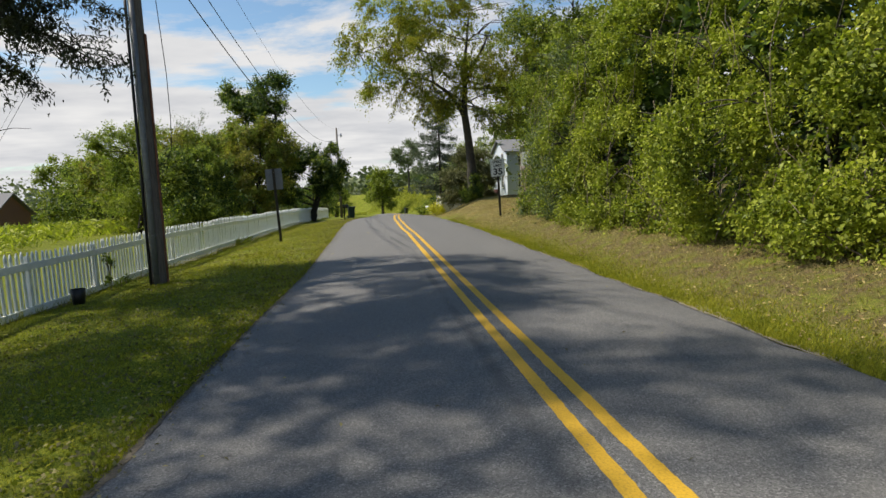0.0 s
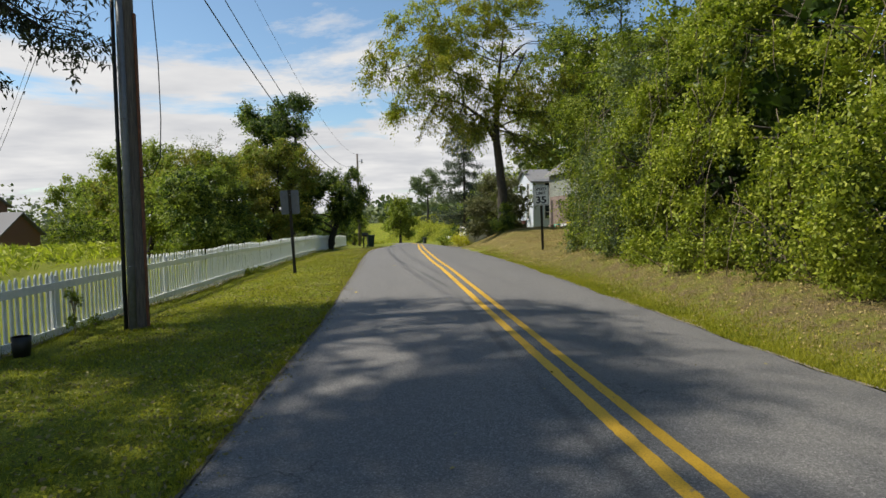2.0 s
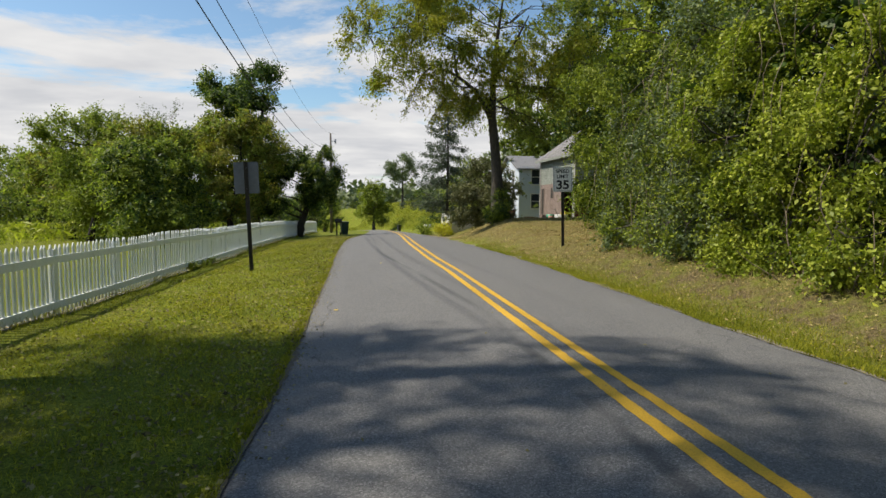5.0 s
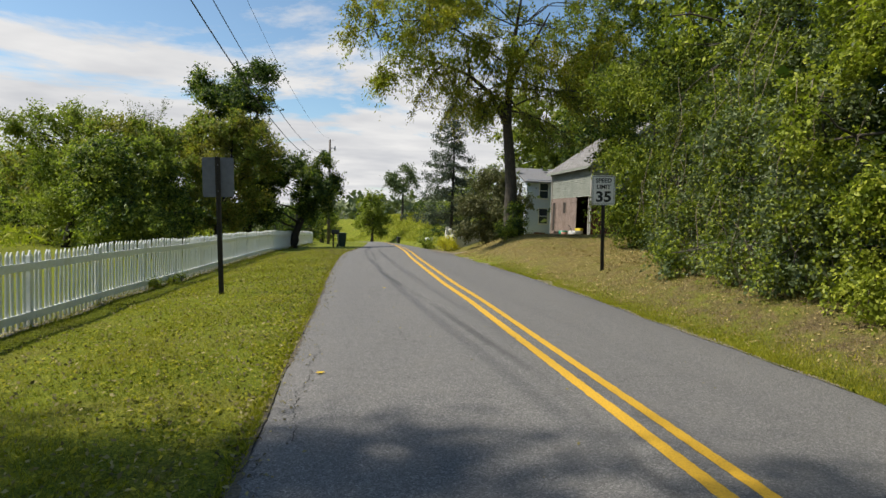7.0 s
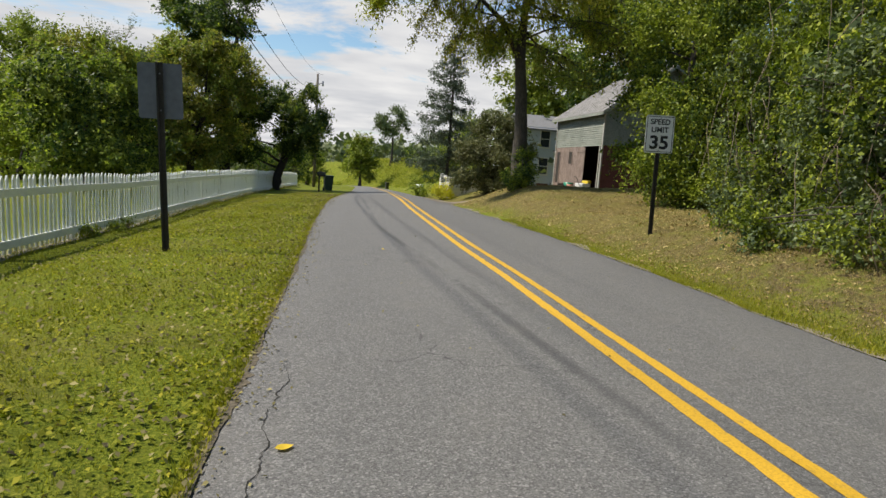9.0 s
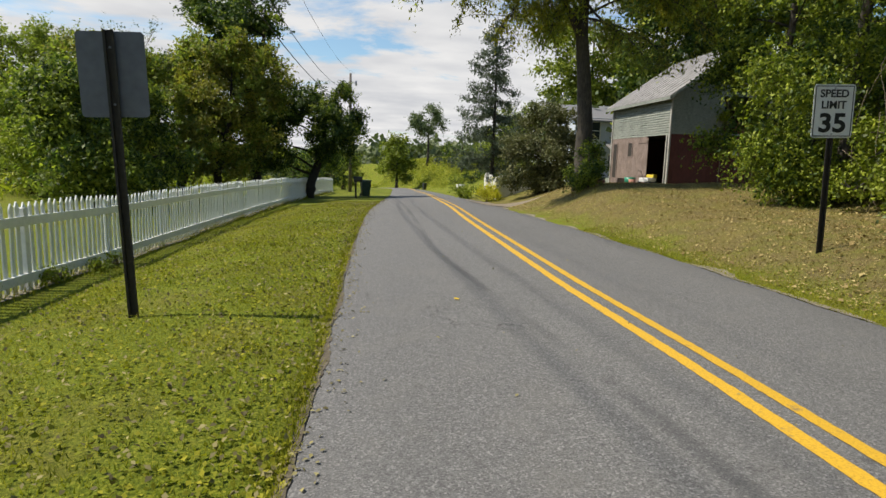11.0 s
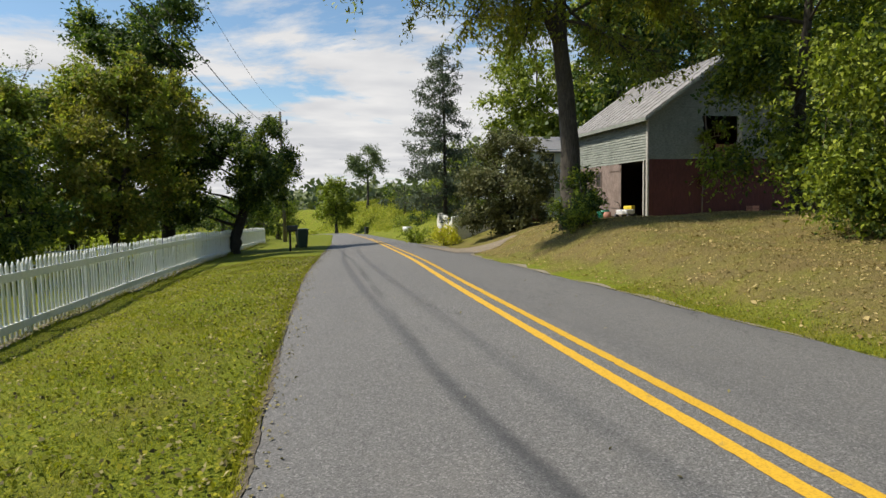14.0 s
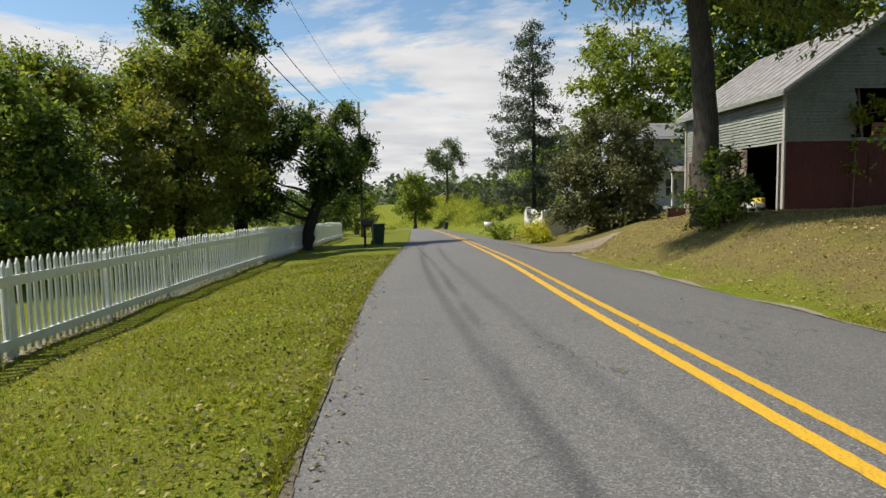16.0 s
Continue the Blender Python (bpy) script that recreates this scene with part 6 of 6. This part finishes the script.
def crate(x, y, w, d, h, mat, label, turn=0, name="crate"):
    c = thing(name, x, y, gz(x, y) + 0.0, label, name.replace("_", " "))
    c.rotation_euler = (0, 0, radians(turn))
    n = 3
    for i in range(n):
        z0 = h * i / n
        part("slat", boxbm(-w / 2, w / 2, -d / 2, -d / 2 + 0.02, z0, z0 + h / n - 0.02), mat, c)
        part("slat", boxbm(-w / 2, w / 2, d / 2 - 0.02, d / 2, z0, z0 + h / n - 0.02), mat, c)
        part("slat", boxbm(-w / 2, -w / 2 + 0.02, -d / 2 + 0.022, d / 2 - 0.022, z0, z0 + h / n - 0.02), mat, c)
        part("slat", boxbm(w / 2 - 0.02, w / 2, -d / 2 + 0.022, d / 2 - 0.022, z0, z0 + h / n - 0.02), mat, c)
    part("base", boxbm(-w / 2 + 0.02, w / 2 - 0.02, -d / 2 + 0.02, d / 2 - 0.02, 0.0, 0.02), mat, c)
    return c


M_TOYY = plain_material("yellow_plastic", (0.60, 0.46, 0.03), 0.4)
M_TOYW = plain_material("white_plastic", (0.70, 0.70, 0.70), 0.4)
M_GREENTUB = plain_material("green_plastic_tub", (0.02, 0.20, 0.12), 0.4)
M_TERRA = plain_material("faded_terracotta", (0.36, 0.17, 0.12), 0.8)


def tub(x, y, r, h, mat, label, name="tub"):
    bm = bmesh.new()
    tube(bm, [(0, 0, 0), (0, 0, h * 0.5), (0, 0, h), (0, 0, h), (0, 0, 0.04)], [r * 0.8, r * 0.92, r, r * 0.9, r * 0.72], 20, cap=False)
    bm.faces.new([v for v in bm.verts][:20][::-1])
    bm.faces.new([v for v in bm.verts][-20:])
    ob = part(name, bm, mat)
    ob.location = (x, y, gz(x, y))
    return tagged(ob, label, name)


def ride_on(x, y):
    """A small garden cart left in the barn door."""
    c = thing("garden_cart", x, y, gz(x, y), "yellow and white garden cart standing in the barn doorway", "cart")
    c.rotation_euler = (0, 0, radians(35))
    part("tray", boxbm(-0.45, 0.45, -0.28, 0.28, 0.28, 0.5, bevel=0.03), M_TOYW, c)
    part("hood", boxbm(0.2, 0.62, -0.22, 0.22, 0.5, 0.68, bevel=0.05), M_TOYY, c)
    for sx in (-0.32, 0.36):
        for sy in (-1, 1):
            bm = bmesh.new()
            tube(bm, [(sx, sy * 0.26, 0.16), (sx, sy * 0.36, 0.16)], 0.16, 16)
            part("wheel", bm, M_BLACK, c)
    bm = bmesh.new()
    tube(bm, [(-0.45, 0, 0.45), (-0.75, 0, 0.85), (-0.75, 0.2, 0.9)], 0.018, 6)
    part("handle", bm, M_CABLE, c)


ride_on(12.3, 46.9)
tub(12.2, 49.0, 0.32, 0.5, M_GREENTUB, "green plastic tub by the barn wall")
tub(11.9, 48.0, 0.2, 0.42, M_TERRA, "faded terracotta pot by the barn door", "flower_pot")
crate(12.2, 50.4, 0.7, 0.5, 0.5, M_DOORWOOD, "slatted wooden crate by the barn wall", 10)
crate(11.3, 51.6, 0.8, 0.6, 0.45, M_RED, "red-brown wooden crate by the barn", -20)
crate(18.2, 45.4, 0.4, 0.4, 0.45, M_TERRA, "weathered crate against the red boards", 5)

# ---- farmhouse and outbuildings ----


def window(parent, x, y, z, w, h, face="-y"):
    """A sash window: frame, sill, two panes with a bar between."""
    fr = bmesh.new()
    t = 0.09
    for x0, x1, z0, z1 in ((-w / 2 - t, -w / 2, -t, h + t), (w / 2, w / 2 + t, -t, h + t), (-w / 2, w / 2, h, h + t), (-w / 2, w / 2, -t, 0), (-w / 2, w / 2, h / 2 - 0.03, h / 2 + 0.03)):
        box(fr, x0, x1, -0.06, 0.01, z0, z1)
    turn = Matrix.Rotation(radians(0 if face == "-y" else -90), 4, "Z")
    win = part("window", fr, M_TRIM, parent)
    win.matrix_basis = Matrix.Translation((x, y, z)) @ turn
    part("pane", boxbm(-w / 2, w / 2, -0.02, -0.01, 0, h / 2 - 0.03), M_GLASS, win)
    part("pane", boxbm(-w / 2, w / 2, -0.03, -0.02, h / 2 + 0.03, h), M_GLASS, win)
    part("sill", boxbm(-w / 2 - 0.12, w / 2 + 0.12, -0.11, -0.062, -t - 0.05, -t + 0.01), M_TRIM, win)
    return win


def gable_house(name, x, y, z, w, d, eave, ridge, along, wall, roof, label, ov=0.35):
    """along: the axis of the ridge."""
    h = thing(name, x, y, z, label, "house")
    bm = boxbm(0, w, 0, d, -0.6, eave)
    t = [v for v in bm.verts if v.co.z > eave - 0.01]
    if along == "x":
        a, b = bm.verts.new((0, d / 2, ridge - 0.05)), bm.verts.new((w, d / 2, ridge - 0.05))
        bm.faces.new((t[0], a, t[2])), bm.faces.new((t[1], t[3], b))
    else:
        a, b = bm.verts.new((w / 2, 0, ridge - 0.05)), bm.verts.new((w / 2, d, ridge - 0.05))
        bm.faces.new((t[0], t[1], a)), bm.faces.new((t[2], b, t[3]))
    bmesh.ops.recalc_face_normals(bm, faces=bm.faces)
    part("wall", bm, wall, h)
    half = d / 2 if along == "x" else w / 2
    s = (ridge - eave) / half
    for side in (0, 1):
        bm = bmesh.new()
        if along == "x":
            ya = -ov if side == 0 else d + ov
            q = ((-ov, ya, eave - ov * s), (w + ov, ya, eave - ov * s), (w + ov, d / 2, ridge), (-ov, d / 2, ridge))
        else:
            xa = -ov if side == 0 else w + ov
            q = ((xa, -ov, eave - ov * s), (xa, d + ov, eave - ov * s), (w / 2, d + ov, ridge), (w / 2, -ov, ridge))
        v = [bm.verts.new(p) for p in q]
        u = [bm.verts.new(Vector(p) + Vector((0, 0, 0.14))) for p in q]
        bm.faces.new(v), bm.faces.new(u[::-1])
        for i in range(4):
            bm.faces.new((v[i], u[i], u[(i + 1) % 4], v[(i + 1) % 4]))
        bmesh.ops.recalc_face_normals(bm, faces=bm.faces)
        part("roof", bm, roof, h)
    return h


def farmhouse():
    h = gable_house("farmhouse", 14.4, 66.0, 0.3, 10.0, 8.0, 5.0, 6.5, "x", M_WHITEHOUSE, M_HOUSEROOF, "white two-storey farmhouse with a small porch")
    for x, z in ((1.75, 3.4), (5.0, 3.4), (8.0, 3.4), (1.75, 0.9), (8.4, 0.9)):
        window(h, x, -0.015, z, 0.85, 1.45)
    for y, z in ((2.2, 3.4), (5.6, 3.4), (2.2, 0.9)):
        window(h, -0.015, y, z, 0.85, 1.45, "-x")
    # clapboard shadow lines
    for k in range(1, 27):
        zz = 0.2 * k
        part("clapboard", boxbm(-0.012, 10.012, -0.014, -0.002, zz - 0.1, zz - 0.006), M_WHITEHOUSE, h)
    # porch with shed roof and posts
    bm = bmesh.new()
    q = ((2.6, -2.0, 2.45), (8.2, -2.0, 2.45), (8.2, -0.02, 3.05), (2.6, -0.02, 3.05))
    v = [bm.verts.new(p) for p in q]
    u = [bm.verts.new(Vector(p) + Vector((0, 0, 0.12))) for p in q]
    bm.faces.new(v), bm.faces.new(u[::-1])
    for i in range(4):
        bm.faces.new((v[i], u[i], u[(i + 1) % 4], v[(i + 1) % 4]))
    bmesh.ops.recalc_face_normals(bm, faces=bm.faces)
    p = part("porch_roof", bm, M_ROOF, h)
    part("porch_beam", boxbm(2.65, 8.15, -1.9, -1.78, 2.28, 2.45), M_TRIM, h)
    for x in (2.75, 4.5, 6.3, 8.05):
        part("porch_post", boxbm(x - 0.07, x + 0.07, -1.91, -1.77, 0.15, 2.28, bevel=0.01), M_TRIM, h)
    part("porch_floor", boxbm(2.6, 8.2, -2.0, -0.02, -0.5, 0.15), M_SIDING, h)
    part("door", boxbm(5.0, 5.9, -0.05, -0.016, 0.16, 2.2), M_DOORWOOD, h)
    for x in (3.2, 6.9):
        window(h, x + 0.3, -0.016, 0.9, 0.8, 1.2)
    part("chimney", boxbm(6.6, 7.2, 3.7, 4.3, 6.2, 7.5, bevel=0.02), M_BRICK, h)


def brick_house():
    z = gz(-40, 55)
    h = gable_house("brick_house", -47.2, 53.4, z, 9.5, 8.0, 5.0, 6.8, "x", M_BRICK, M_HOUSEROOF, "brick house with a lower wing beyond the fence")
    for x in (2.0, 5.0, 8.2):
        window(h, x, -0.015, 3.2, 0.9, 1.3)
        window(h, x, -0.015, 0.8, 0.9, 1.4)
    w = gable_house("house_wing", -37.6, 53.8, z, 3.6, 6.0, 2.4, 4.2, "x", M_BRICK, M_HOUSEROOF, "low brick wing of the neighbouring house")
    window(w, 1.7, -0.015, 0.6, 1.0, 1.2)


def ruin():
    """Broken white masonry walls beside the farm's lawn."""
    x, y = 5.1, 53.4
    r = thing("ruined_wall", x, y, gz(x, y), "broken white stucco wall of a former shed", "wall")
    rng = random.Random(17)

    def ragged(n, length, h0, h1, axis):
        bm = bmesh.new()
        top = [h0 + (h1 - h0) * i / n + rng.uniform(-0.28, 0.2) for i in range(n + 1)]
        a, b, c, d = [], [], [], []
        for i in range(n + 1):
            u = length * i / n
            p = (lambda o, z: (u, o, z)) if axis == "x" else (lambda o, z: (o, u, z))
            a.append(bm.verts.new(p(0, -0.5))), b.append(bm.verts.new(p(0, top[i])))
            c.append(bm.verts.new(p(0.25, -0.5))), d.append(bm.verts.new(p(0.25, top[i])))
        for i in range(n):
            bm.faces.new((a[i], a[i + 1], b[i + 1], b[i])), bm.faces.new((c[i + 1], c[i], d[i], d[i + 1])), bm.faces.new((b[i], b[i + 1], d[i + 1], d[i]))
        bm.faces.new((a[0], b[0], d[0], c[0])), bm.faces.new((a[n], c[n], d[n], b[n]))
        bmesh.ops.recalc_face_normals(bm, faces=bm.faces)
        return bm

    part("side", ragged(9, 4.2, 1.5, 1.3, "x"), M_STUCCO, r)
    s = part("side", ragged(8, 4.0, 1.2, 1.5, "y"), M_STUCCO, r)
    s.location = (0.0, 0.27, 0)


farmhouse()
brick_house()
ruin()
tub(10.6, 54.5, 0.3, 1.0, M_RED, "rusty red steel drum by the driveway", "steel_drum")
tub(6.4, 79.0, 0.5, 0.5, M_TOYW, "pale round trough on the farm's lawn", "trough")

# bits along the fence
tub(-7.08, 10.3, 0.13, 0.30, M_BLACK, "black plastic pot against the fence", "flower_pot")
for i, (x, y, h, r, n) in enumerate([(-7.1, 24.6, 0.32, 0.42, 26), (-7.0, 25.6, 0.26, 0.38, 20), (-7.0, 12.2, 0.16, 0.3, 12), (-6.9, 26.0, 0.2, 0.3, 10)]):
    tree("weed_clump", (x, y), [(0, 0, h * 0.5, r * 0.6, r * 1.3, h * 0.5, 1)], [(0, 0, 0, 0.008), (0, 0, h * 0.3, 0.006), (0, 0, h * 0.6, 0.003)], L_HEDGE, M_TWIG,
         "low clump of weeds against the fence's foot", leaf=0.05, per=36, clumps=n, clump_r=0.07, seed=300 + i, limbs=3, category="weeds", group="weeds by the fence", lumps=3)
tree("weed_stalk", (-7.15, 11.9), [(0, 0, 0.45, 0.10, 0.10, 0.32, 1)], [(0, 0, 0, 0.008), (0.02, 0, 0.4, 0.006), (0, 0.02, 0.8, 0.003)], L_HEDGE, M_TWIG,
     "tall thin weed stalk beside the fence", leaf=0.07, per=8, clumps=12, clump_r=0.05, seed=310, limbs=5, category="weed", lumps=4)
